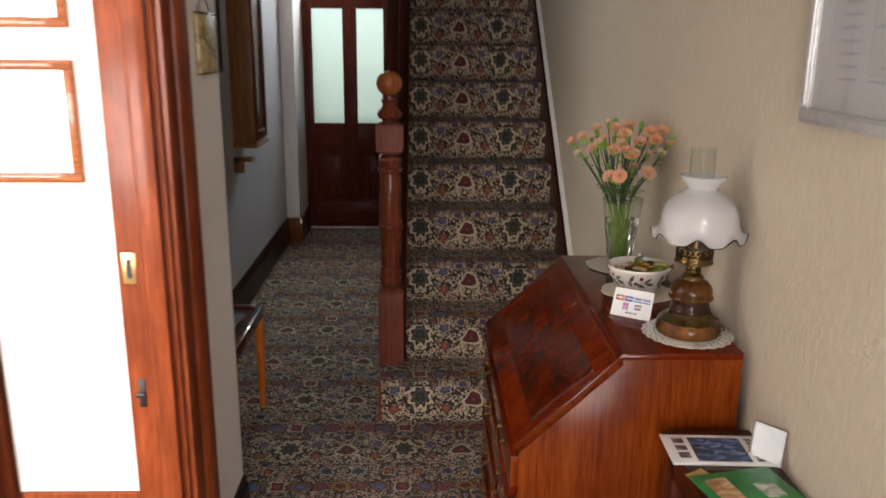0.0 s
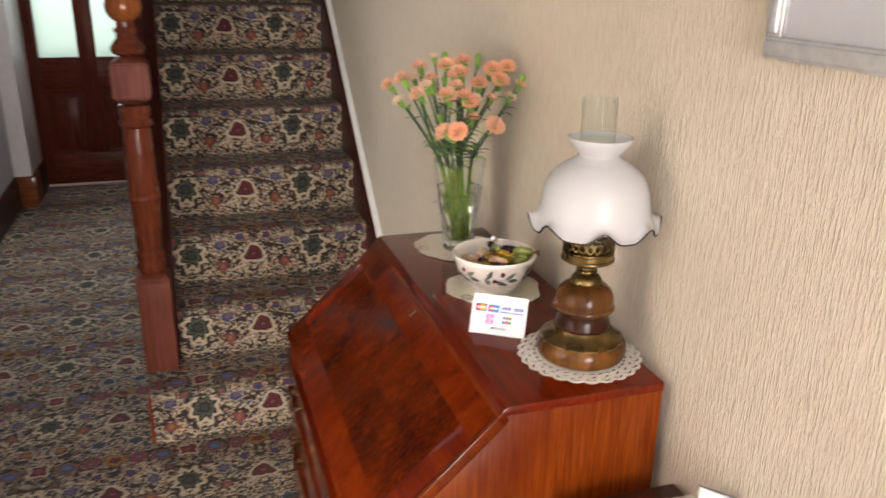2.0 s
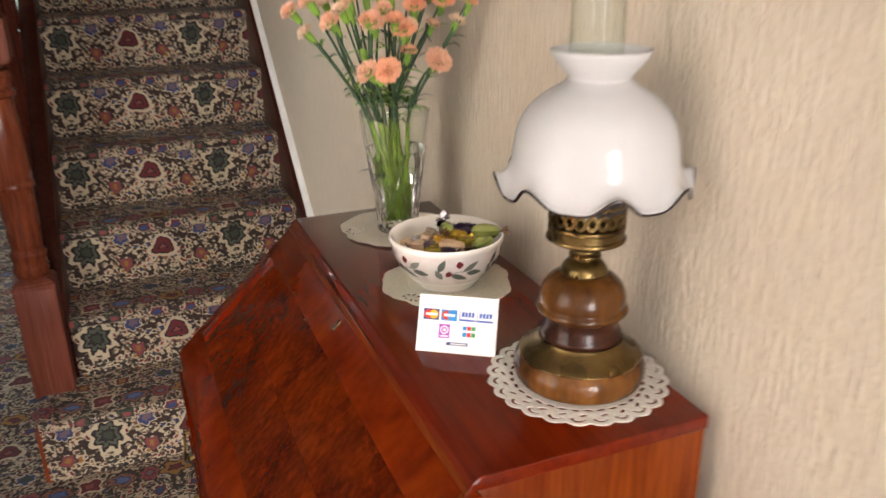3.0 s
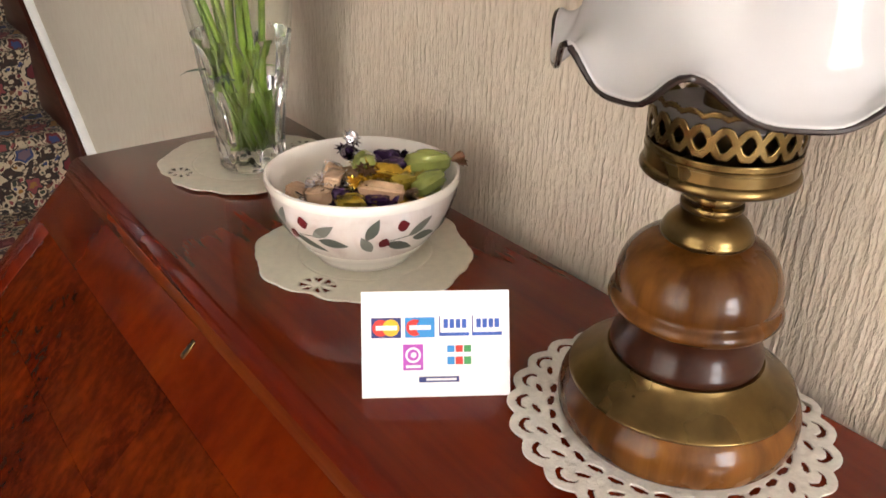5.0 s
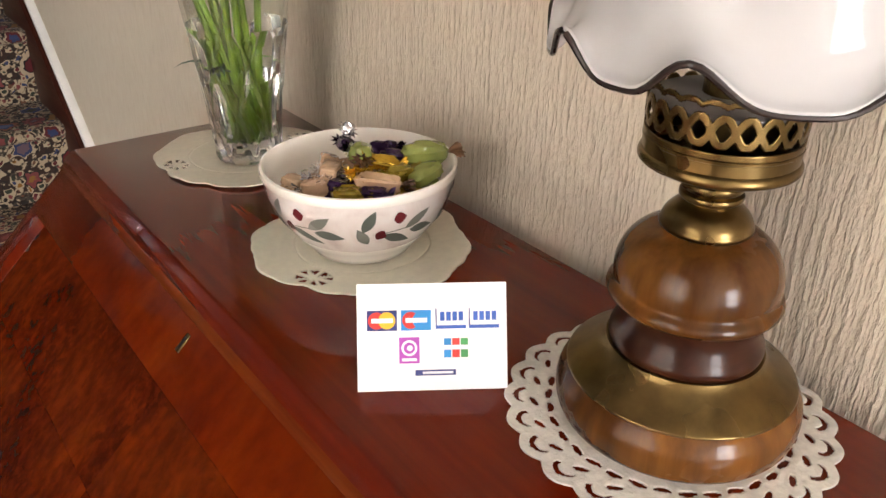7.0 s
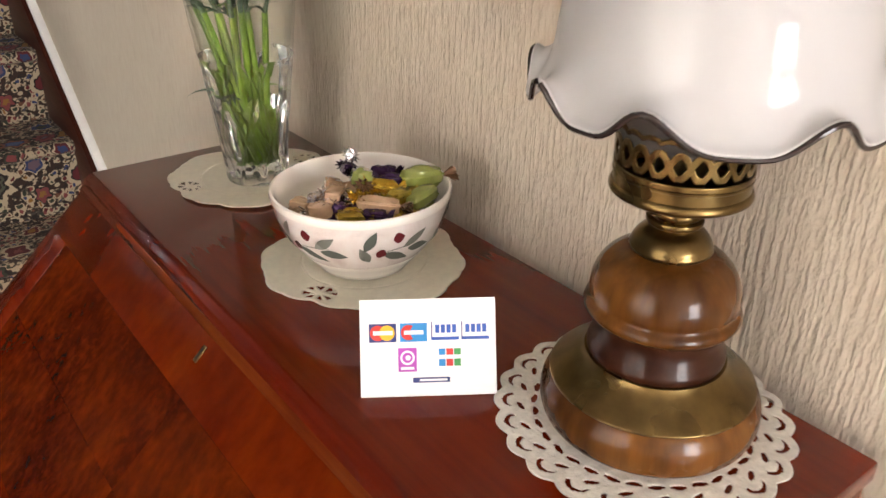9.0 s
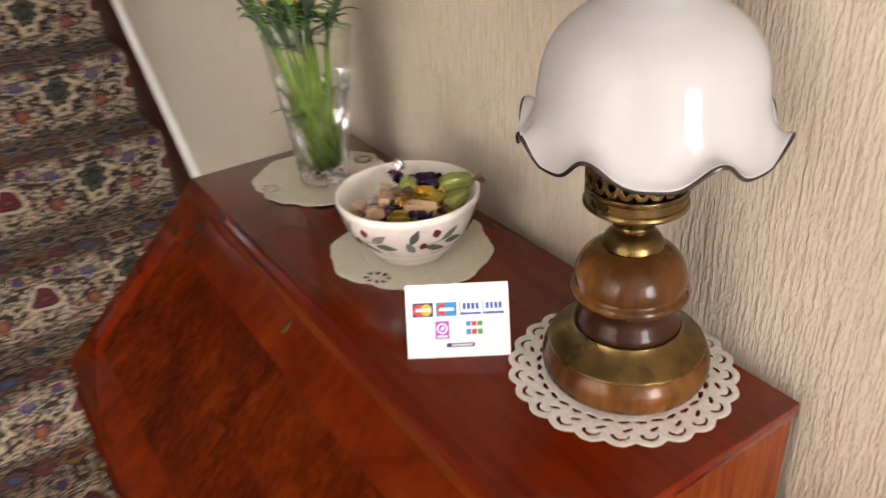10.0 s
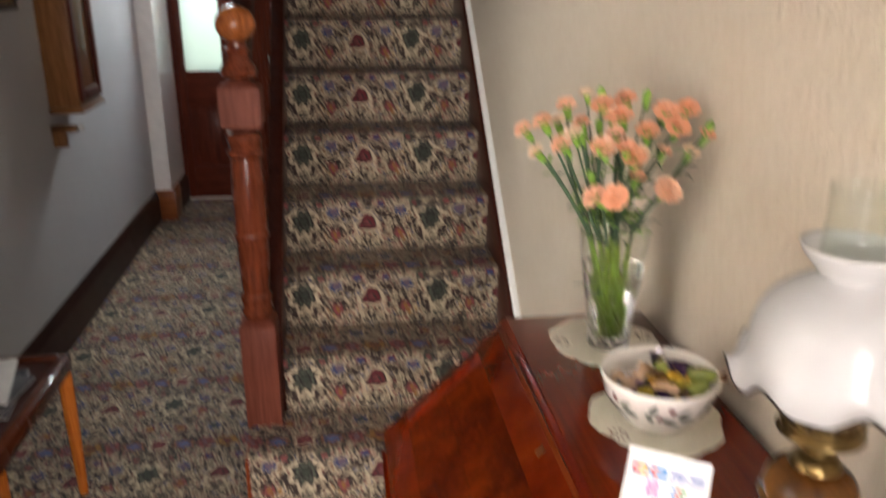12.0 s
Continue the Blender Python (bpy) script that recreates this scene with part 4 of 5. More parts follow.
def sweet_bowl():
    b = thing("bowl", "white china bowl with olive leaves and berries, full of sweets", "bowl", (BX, BY, BZ))
    part("body", lathe([(0, 0.002)] + bowl_rows + [(0.0818, 0.0740), (0.0811, 0.0757), (0.0800, 0.0762), (0.0775, 0.075), (0.073, 0.058), (0.067, 0.040), (0.053, 0.026), (0.03, 0.014), (0, 0.012)], 72), M_CHINA, b, "painted outside of the bowl")
    part("rim", lathe([(0.0812, 0.0690), (0.0822, 0.0725), (0.0815, 0.0762), (0.0796, 0.0769), (0.0768, 0.0745), (0.0725, 0.058), (0.0664, 0.0405), (0.0525, 0.0268), (0.03, 0.0148), (0, 0.0128)], 72), M_CHINAWHITE, b, "plain white rim and inside")
    part("foot", lathe([(0.0388, -0.0002), (0.0429, 0.0013), (0.0458, 0.0058), (0.0530, 0.0138), (0.0585, 0.0200), (0.0588, 0.0206), (0.0580, 0.0208)], 72), M_CHINAWHITE, b, "plain white foot ring")
    greens = [plain("sage_paint", (0.11, 0.125, 0.105), 0.25), plain("grey_green_paint", (0.20, 0.205, 0.175), 0.25)]
    berry = plain("berry_paint", (0.14, 0.018, 0.022), 0.25)

    def decal(a0, z0, length, width, tilt, mat, name):
        bm = bmesh.new()
        rows = []
        for i in range(9):
            t = i / 8
            w = width * math.sin(math.pi * min(1, max(0.0, t)) ** 0.85)
            row = []
            for s in (-1, 0, 1):
                du = (t - 0.5) * length * math.cos(tilt) - s * w * math.sin(tilt)
                dz = (t - 0.5) * length * math.sin(tilt) + s * w * math.cos(tilt)
                z = z0 + dz
                r = bowl_r(min(0.0715, max(0.006, z))) + 0.0006
                a = a0 + du / r
                row.append(bm.verts.new((r * math.cos(a), r * math.sin(a), z)))
            rows.append(row)
        for A, B in zip(rows, rows[1:]):
            for k in range(2):
                bm.faces.new((A[k], B[k], B[k + 1], A[k + 1]))
        bmesh.ops.recalc_face_normals(bm, faces=bm.faces[:])
        part(name, bm, mat, b)

    for g in range(6):
        a = radians(203 + g * 60)
        for k, (da, z, ln, tilt) in enumerate(((-0.30, 0.056, 0.019, 1.1), (-0.36, 0.041, 0.016, 2.0), (-0.02, 0.036, 0.024, -0.45), (0.16, 0.052, 0.021, 0.6), (0.24, 0.041, 0.021, -0.12))):
            decal(a + da * 1.15, z, ln * 1.2, 0.0047, tilt, greens[k % 2], "painted_leaf")
        decal(a - 0.03, 0.057, 0.011, 0.0056, 0.2, berry, "painted_berry")
        decal(a - 0.22, 0.042, 0.010, 0.005, -0.5, berry, "painted_berry")
        decal(a - 0.02, 0.045, 0.046, 0.0005, 0.12, greens[1], "painted_stalk")


sweet_bowl()

rng = random.Random(7)
SWEETS = {
    "toffee": (plain("toffee", (0.55, 0.36, 0.22), 0.22, 0, 0.2, 60, 0.1, Coat_Weight=0.8), "caramel toffee in a clear wrapper"),
    "green": (plain("green_foil", (0.26, 0.30, 0.07), 0.22, 0.2, 0.15, 90, 0.4, Coat_Weight=0.7), "pale green wrapped sweet"),
    "purple": (plain("purple_foil", (0.045, 0.016, 0.07), 0.24, 0.5, 0.3, 160, 0.9), "dark purple foil wrapped sweet"),
    "gold": (plain("gold_foil", (0.55, 0.36, 0.04), 0.22, 0.8, 0.25, 120, 0.6), "gold foil wrapped sweet"),
    "silver": (plain("silver_foil", (0.62, 0.6, 0.64), 0.22, 0.9, 0.3, 150, 0.8), "crumpled silver foil wrapped sweet"),
    "yellow": (plain("yellow_foil", (0.40, 0.30, 0.03), 0.22, 0.6, 0.2, 90, 0.4, Coat_Weight=0.6), "bright yellow wrapped sweet"),
}
M_WRAP = glass("clear_wrapper", 0.12, 1.2)


def sweet(kind, x, y, z, size, turn, tip, ends=(1, -1)):
    """A wrapped sweet: a toffee block, a smooth pillow or crumpled foil, with pleated wrapper ends."""
    mat, label = SWEETS[kind]
    s = thing("sweet", label, "sweet", (BX + x, BY + y, BZ + z), 0, "sweets in the bowl")
    s.rotation_euler = (radians(tip), radians(tip * 0.6), radians(turn))
    l, w, h = size
    bm = bmesh.new()
    foil = kind in ("purple", "gold", "silver", "yellow")
    if foil:
        bmesh.ops.create_icosphere(bm, subdivisions=3, radius=1)
    else:
        bmesh.ops.create_uvsphere(bm, u_segments=28, v_segments=18, radius=1)
    k = {"toffee": 0.42, "green": 0.8}.get(kind, 0.6)
    for v in bm.verts:
        p = v.co
        q = [math.copysign(abs(c) ** k, c) for c in p]
        wob = 1 + (rng.uniform(-0.16, 0.13) if foil else 0.05 * math.sin(9 * p.x + 7 * p.y) + 0.04 * math.sin(13 * p.z + 3 * p.y))
        v.co = (q[0] * l * wob, q[1] * w * wob, q[2] * h * wob)
    part("body", bm, mat, s)
    end_mat = {"toffee": M_WRAP, "green": M_TWIST}.get(kind, mat)
    for side in ends:
        bm = bmesh.new()
        rows = []
        for j, (dx, r) in enumerate(((0.88, 0.0040), (1.08, 0.0018), (1.28, 0.0042), (1.5, 0.0072), (1.62, 0.0085))):
            row = []
            for i in range(20):
                a = 2 * math.pi * i / 20
                f = r * (1 + (0.34 if j > 1 else 0.1) * (1 if i % 2 else -1) * rng.uniform(0.6, 1.1))
                row.append(bm.verts.new((side * (l * dx + (rng.uniform(-0.001, 0.0012) if j == 4 else 0)), f * math.cos(a), 0.6 * f * math.sin(a))))
            rows.append(row)
        for A, B in zip(rows, rows[1:]):
            for i in range(20):
                bm.faces.new((A[i], A[(i + 1) % 20], B[(i + 1) % 20], B[i]))
        part("wrapper_end", bm, end_mat, s, "pleated twist of wrapper")


M_TWIST = plain("brown_film", (0.20, 0.11, 0.06), 0.25, 0.2, 0.3, 200, 0.5)
for k, x, y, z, size, turn, tip, ends in (
        ("green", 0.000, -0.002, 0.083, (0.019, 0.0105, 0.009), 62, 16, (-1,)), ("green", 0.050, -0.024, 0.079, (0.020, 0.0110, 0.010), -14, 4, (1,)),
        ("green", 0.037, -0.043, 0.069, (0.018, 0.0105, 0.009), 20, -8, (-1,)), ("purple", 0.004, 0.027, 0.081, (0.014, 0.007, 0.006), 70, 20, (1, -1)),
        ("silver", 0.012, 0.036, 0.091, (0.0075, 0.0055, 0.0055), 60, 40, (1,)), ("purple", 0.029, -0.011, 0.077, (0.012, 0.006, 0.005), -30, 12, (1, -1)),
        ("purple", -0.034, -0.024, 0.071, (0.009, 0.006, 0.005), 20, 8, (1,)), ("purple", -0.016, -0.047, 0.067, (0.010, 0.006, 0.005), -35, 5, (1, -1)),
        ("toffee", -0.052, 0.020, 0.060, (0.0105, 0.0085, 0.0075), 40, 14, (1, -1)), ("toffee", -0.014, 0.027, 0.068, (0.012, 0.008, 0.0075), 65, 18, (-1,)),
        ("toffee", -0.030, -0.004, 0.074, (0.015, 0.0075, 0.0075), 48, 10, (1, -1)), ("toffee", -0.045, -0.008, 0.065, (0.012, 0.0075, 0.007), 150, 6, (1,)),
        ("toffee", -0.008, -0.040, 0.072, (0.018, 0.0065, 0.0065), -38, 10, (1, -1)),
        ("gold", 0.009, -0.024, 0.080, (0.012, 0.0065, 0.0055), -20, 24, (1, -1)), ("yellow", -0.034, -0.037, 0.067, (0.012, 0.0085, 0.006), -30, 4, (1,)),
        ("gold", -0.010, -0.022, 0.077, (0.011, 0.006, 0.005), 30, 14, (-1,)), ("yellow", 0.018, -0.036, 0.073, (0.012, 0.007, 0.006), 10, 8, (1, -1)),
        ("purple", 0.036, 0.018, 0.073, (0.012, 0.008, 0.007), 120, 20, (1, -1)), ("toffee", 0.046, 0.010, 0.064, (0.012, 0.009, 0.008), 65, 10, (1,)),
        ("silver", -0.040, 0.010, 0.069, (0.009, 0.006, 0.005), 25, 10, (1,)), ("gold", 0.024, 0.034, 0.063, (0.011, 0.008, 0.007), 80, 10, (1,)),
        ("toffee", 0.026, -0.004, 0.062, (0.024, 0.018, 0.012), 45, 0, ()), ("purple", -0.022, -0.012, 0.060, (0.022, 0.016, 0.011), 0, 0, ()),
        ("toffee", 0.006, 0.018, 0.054, (0.028, 0.020, 0.013), 0, 0, ()), ("gold", 0.004, -0.036, 0.058, (0.026, 0.018, 0.011), 0, 0, ())):
    sweet(k, x, y, z, size, turn, tip, ends)


# ---- the payment card sign ----
def card_sign():
    a, b = Vector((0.531, 2.167, TOP)), Vector((0.612, 2.113, TOP))
    w = (b - a).length
    ang = math.degrees(math.atan2(b.y - a.y, b.x - a.x))
    c = thing("card_sign", "small white folded card showing accepted payment cards", "sign", ((a.x + b.x) / 2, (a.y + b.y) / 2, TOP + 0.0006), ang)
    h, lean = 0.0695, radians(28)
    paper = plain("white_card", (0.86, 0.86, 0.85), 0.35, 0, 0.02, 50, 0.0)
    face = Matrix.Rotation(radians(90) - lean, 4, "X")

    def slab(u0, u1, v0, v1, d0, d1):
        return moved(box(u0, u1, v0, v1, d0, d1), face)

    part("front", slab(-w / 2, w / 2, 0, h, -0.0004, 0.0), paper, c)
    part("back_leg", moved(box(-w / 2, w / 2, -h * 0.97, 0.0, -0.0004, 0.0), Matrix.Translation((0, h * math.sin(lean), h * math.cos(lean))) @ Matrix.Rotation(radians(66), 4, "X")), paper, c)
    ink = {k: plain("ink_" + k, v, 0.4, 0, 0.03, 50, 0.0) for k, v in dict(navy=(0.02, 0.03, 0.16), red=(0.6, 0.03, 0.02), yellow=(0.8, 0.45, 0.02), sky=(0.02, 0.25, 0.6), blue=(0.03, 0.1, 0.42), magenta=(0.4, 0.06, 0.42), green=(0.05, 0.3, 0.08), grey=(0.55, 0.55, 0.6), pale=(0.8, 0.8, 0.82)).items()}
    k = w / 265.0

    def bar(name, px, py, pw, ph, colour, lift=0.0003):
        u, v = (px - 132) * k, h - py * k
        return part(name, slab(u, u + pw * k, v - ph * k, v, 0.0, lift), ink[colour], c)

    def disc(name, px, py, r, colour, lift):
        bm = bmesh.new()
        bmesh.ops.create_circle(bm, cap_ends=True, segments=28, radius=r * k)
        bmesh.ops.translate(bm, vec=((px - 132) * k, h - py * k, lift), verts=bm.verts[:])
        return part(name, moved(bm, face), ink[colour], c)

    bar("printed_line", 10, 28, 56, 4, "pale")
    for x, bg, l, r in ((17, "navy", "red", "yellow"), (77, "sky", "red", "sky")):
        bar("logo_field", x, 47, 53, 36, bg)
        disc("logo_disc", x + 17, 65, 15, l, 0.0005)
        disc("logo_disc", x + 35, 65, 15, r, 0.0006)
        bar("logo_bar", x + 8, 61, 38, 8, "pale", 0.0008)
    for x in (138, 197):
        bar("logo_edge", x, 45, 2, 34, "navy")
        [bar("logo_word", x + 8 + 11 * i, 51, 8, 16, "blue") for i in range(4)]
        bar("logo_rule", x, 75, 54, 6, "blue")
    bar("logo_field", 73, 95, 36, 46, "magenta")
    disc("logo_disc", 91, 114, 14, "pale", 0.0005)
    disc("logo_disc", 91, 114, 10, "magenta", 0.0006)
    disc("logo_disc", 92, 114, 5, "pale", 0.0007)
    bar("printed_line", 78, 132, 26, 5, "pale", 0.0005)
    for x, col in ((152, "sky"), (167, "red"), (182, "green")):
        bar("logo_stripe", x, 98, 13, 34, col)
    bar("logo_bar", 152, 110, 43, 8, "pale", 0.0005)
    bar("printed_line", 101, 153, 72, 10, "navy")
    bar("printed_line", 114, 156, 54, 4, "pale", 0.0005)


card_sign()


# ---- the vase of carnations ----
VX, VY, VZ = 0.6535, 2.586, TOP + 0.0025


def vase():
    v = thing("vase", "clear diamond-cut crystal vase holding flower stems", "vase", (VX, VY, VZ))
    H = 0.205
    outer = [(0.031, 0.0), (0.0345, 0.003), (0.036, 0.012), (0.037, 0.03), (0.040, 0.06), (0.045, 0.10), (0.0505, 0.14), (0.055, 0.175), (0.058, H)]
    outer = smooth_profile(outer, 10)

    def cut(a, j, r, z):
        if z < 0.004 or z > 0.145:
            flute = 0.0008 * abs(math.cos(7 * a)) if z > 0.145 else 0
            return r - flute, z
        p, q = (7 * a / (2 * math.pi) + z * 9) % 1, (7 * a / (2 * math.pi) - z * 9) % 1
        g = max(0.0, 1 - min(p, 1 - p) / 0.19, 1 - min(q, 1 - q) / 0.19)
        return r - 0.0040 * g * (1 if z < 0.125 else (0.145 - z) / 0.02), z

    body = lathe([(0, 0)] + outer, 280, shape=cut)
    inner = lathe([(0.0555, H), (0.0508, 0.172), (0.0448, 0.135), (0.0375, 0.09), (0.0325, 0.05), (0.029, 0.030), (0.024, 0.024), (0, 0.023)], 280)
    bm = join(body, inner)
    top = [e for e in bm.edges if e.is_boundary and e.verts[0].co.z > H - 0.002]
    bmesh.ops.bridge_loops(bm, edges=top)
    bmesh.ops.recalc_face_normals(bm, faces=bm.faces[:])
    part("rim", lathe([(0.0567 + 0.0016 * math.cos(k * math.pi / 5), H + 0.0006 + 0.0014 * math.sin(k * math.pi / 5)) for k in range(11)], 96), M_THIN, v, "rounded clear glass rim").visible_shadow = False
    glass_ = part("crystal", bm, M_THIN, v, "diamond-cut crystal glass")
    glass_.visible_shadow = False
    glass_.data.materials.append(M_CRYSTAL)
    for f in glass_.data.polygons:
        c = f.center
        a = math.atan2(c.y, c.x)
        p, q = (7 * a / (2 * math.pi) + c.z * 9) % 1, (7 * a / (2 * math.pi) - c.z * 9) % 1
        outside = f.normal.x * c.x + f.normal.y * c.y > 0
        if c.z < 0.022 or (outside and c.z < 0.145 and min(p, 1 - p, q, 1 - q) < 0.19):
            f.material_index = 1


vase()
# brightness of light refracted in the vase is put into this stem green
M_STEM = plain("brightened_vase_stem", (0.16, 0.26, 0.025), 0.4, 0, 0.45, 45, 0.1)
M_STEMGREY = plain("carnation_foliage", (0.045, 0.085, 0.04), 0.55, 0, 0.2, 60, 0.1)
M_CALYX = plain("calyx_green", (0.20, 0.36, 0.05), 0.5, 0, 0.2, 80, 0.1)


def petal_mat(name, a, b):
    n = Nodes(name, 0.65)
    n.set("Base Color", n.ramp(n.noise(n.coord(), 90, 3), [(0.3, a), (0.7, b)]))
    tr = n.t.nodes.new("ShaderNodeBsdfTranslucent")
    tr.inputs[0].default_value = (*b, 1)
    ms = n.t.nodes.new("ShaderNodeMixShader")
    ms.inputs[0].default_value = 0.3
    n.t.links.new(n.bsdf.outputs[0], ms.inputs[1])
    n.t.links.new(tr.outputs[0], ms.inputs[2])
    n.t.links.new(ms.outputs[0], n.t.nodes["Material Output"].inputs[0])
    return n.mat


PETALS = [petal_mat("salmon_petal", (0.86, 0.40, 0.22), (0.94, 0.57, 0.38)), petal_mat("peach_petal", (0.90, 0.50, 0.32), (0.96, 0.68, 0.50)), petal_mat("pale_peach_petal", (0.92, 0.66, 0.46), (0.96, 0.80, 0.64))]


def bloom_mesh(seed, open_):
    """A carnation head: three whorls of frilled petals."""
    r = random.Random(seed)
    out_ = []
    for ring, (count, rad, lift, tilt) in enumerate(((8, 0.0195, 0.003, 0.30), (8, 0.0155, 0.008, 0.75), (6, 0.0105, 0.011, 1.15))):
        for i in range(count):
            a = 2 * math.pi * (i + r.random() * 0.5) / count + ring * 0.4
            t = tilt + (1 - open_) * 0.6 + r.uniform(-0.12, 0.12)
            ln = rad * r.uniform(0.9, 1.12)
            bm = bmesh.new()
            out_.append(bm)
            rows = []
            for j in range(4):
                s = j / 3
                row = []
                for k in range(6):
                    c = k / 5 - 0.5
                    wid = 0.0035 + 0.0135 * s ** 0.8
                    frill = (0.0018 * math.sin(k * 2.6 + i) * s * s) + r.uniform(-0.0006, 0.0006)
                    out = 0.002 + ln * s * (1 + (0.13 * ((k % 2) - 0.5) if j == 3 else 0)) * (1 - 0.3 * abs(c))
                    x, y, z = out * math.cos(t) - frill * math.sin(t), c * wid * 1.5, lift + out * math.sin(t) * (0.8) + frill * math.cos(t)
                    row.append(bm.verts.new((x * math.cos(a) - y * math.sin(a), x * math.sin(a) + y * math.cos(a), z)))
                rows.append(row)
            for A, B in zip(rows, rows[1:]):
                for k in range(5):
                    bm.faces.new((A[k], A[k + 1], B[k + 1], B[k]))
    return out_


BLOOMS = [(mesh_of("bloom", lathe([(0, 0.0), (0.005, 0.002), (0.005, 0.006), (0.003, 0.010), (0, 0.012)], 10), PETALS[m]), [mesh_of("petal", b, PETALS[m]) for b in bloom_mesh(s, o)]) for s, o, m in ((1, 1.0, 0), (2, 0.85, 1), (3, 0.7, 2), (4, 0.95, 1), (5, 0.6, 0), (6, 0.9, 0))]


def leaf_blade(base, way, length, width, droop):
    bm = bmesh.new()
    way = Vector(way).normalized()
    side = way.cross(Vector((0, 0, 1))).normalized()
    rows = []
    for j in range(6):
        s = j / 5
        p = Vector(base) + way * length * s + Vector((0, 0, -droop * s * s * length))
        w = width * (1 - s) ** 0.7 * (0.5 + s if s < 0.5 else 1)
        rows.append((bm.verts.new(p - side * w), bm.verts.new(p + Vector((0, 0, -w * 0.5))), bm.verts.new(p + side * w)))
    for A, B in zip(rows, rows[1:]):
        bm.faces.new((A[0], A[1], B[1], B[0]))
        bm.faces.new((A[1], A[2], B[2], B[1]))
    return bm


MAIN = []


def carnation(dx, dy, dz, mesh, scale, face, bud=False):
    """A stem from the vase's foot over its rim to a head at (dx, dy, dz) from the vase's base."""
    f = thing("carnation", "peach carnation on a green stem" if not bud else "closed green carnation bud on a stem", "flower", (VX, VY, VZ + 0.026), 0, "carnations in the vase")
    head = Vector((dx, dy, dz - 0.026))
    d = Vector((dx, dy, 0))
    fa, fr = rng.uniform(0, 6.28), 0.022 * math.sqrt(rng.random())
    foot = Vector((fr * math.cos(fa), fr * math.sin(fa), 0.0))
    rim = Vector((max(-0.030, min(0.030, dx * 0.45)) + rng.uniform(-0.010, 0.010), max(-0.030, min(0.030, dy * 0.45)) + rng.uniform(-0.010, 0.010), 0.165))
    pts = []
    for k in range(15):
        t = k / 14
        if t < 0.5:
            p = foot.lerp(rim, t * 2)
        else:
            s = t * 2 - 1
            ctrl = rim + (rim - foot) * 0.45 + Vector((dx, dy, 0)) * 0.12
            p = (1 - s) ** 2 * rim + 2 * s * (1 - s) * ctrl + s * s * head
        pts.append(p)
    if len(MAIN) >= 14:
        near = min(MAIN, key=lambda m: (m[12] - head).length)
        a, b = near[8], near[9]
        pts = [a + (b - a) * (k / 7.0) * 2.0 + (head - a - (b - a) * 2.0) * (k / 7.0) ** 1.6 for k in range(8)]
        pts = [pts[0]] * 7 + pts
    else:
        MAIN.append(pts)
    if pts[0] != pts[1]:
        part("stem", tube(pts[:8], 0.0038, 7, 0.9), M_STEM, f, "green stem in the vase, coloured brighter as if lit through water")
        part("stem", tube(pts[7:], 0.0027, 7, 0.7), M_STEMGREY, f)
    else:
        part("stem", tube(pts[7:], 0.0024, 7, 0.65), M_STEMGREY, f)
    way = (pts[-1] - pts[-2]).normalized() + Vector(face) * (0.9 if scale > 0.9 else 0.35)
    q = way.normalized().to_track_quat("Z", "Y").to_matrix().to_4x4()
    at = Matrix.Translation(head) @ q
    long_ = 1.25 if bud else 1.0
    cal = lathe(smooth_profile([(0.0015, -0.022 * long_), (0.0045, -0.019 * long_), (0.0058, -0.009), (0.0062, 0.0), (0.0066 if not bud else 0.003, 0.004), (0.002, 0.006)], 2), 12)
    part("calyx", moved(cal, at @ Matrix.Diagonal((1.3 * scale, 1.3 * scale, 1.25 * scale, 1))), M_CALYX, f)
    if mesh is not None:
        o = new("bloom", mesh[0])
        for pm in mesh[1]:
            new("petal", pm).parent = o
        o.parent = f
        o.matrix_basis = at @ Matrix.Diagonal((scale, scale, scale, 1))
    for s in range(6):
        k = rng.choice((3, 7, 8, 8, 9, 9, 10, 12))
        a = rng.uniform(0, 6.28)
        part("leaf", leaf_blade(pts[k], (math.cos(a), math.sin(a), 0.9), rng.uniform(0.03, 0.065), 0.0052, 0.6), (M_STEMGREY, M_CALYX)[s % 2], f)


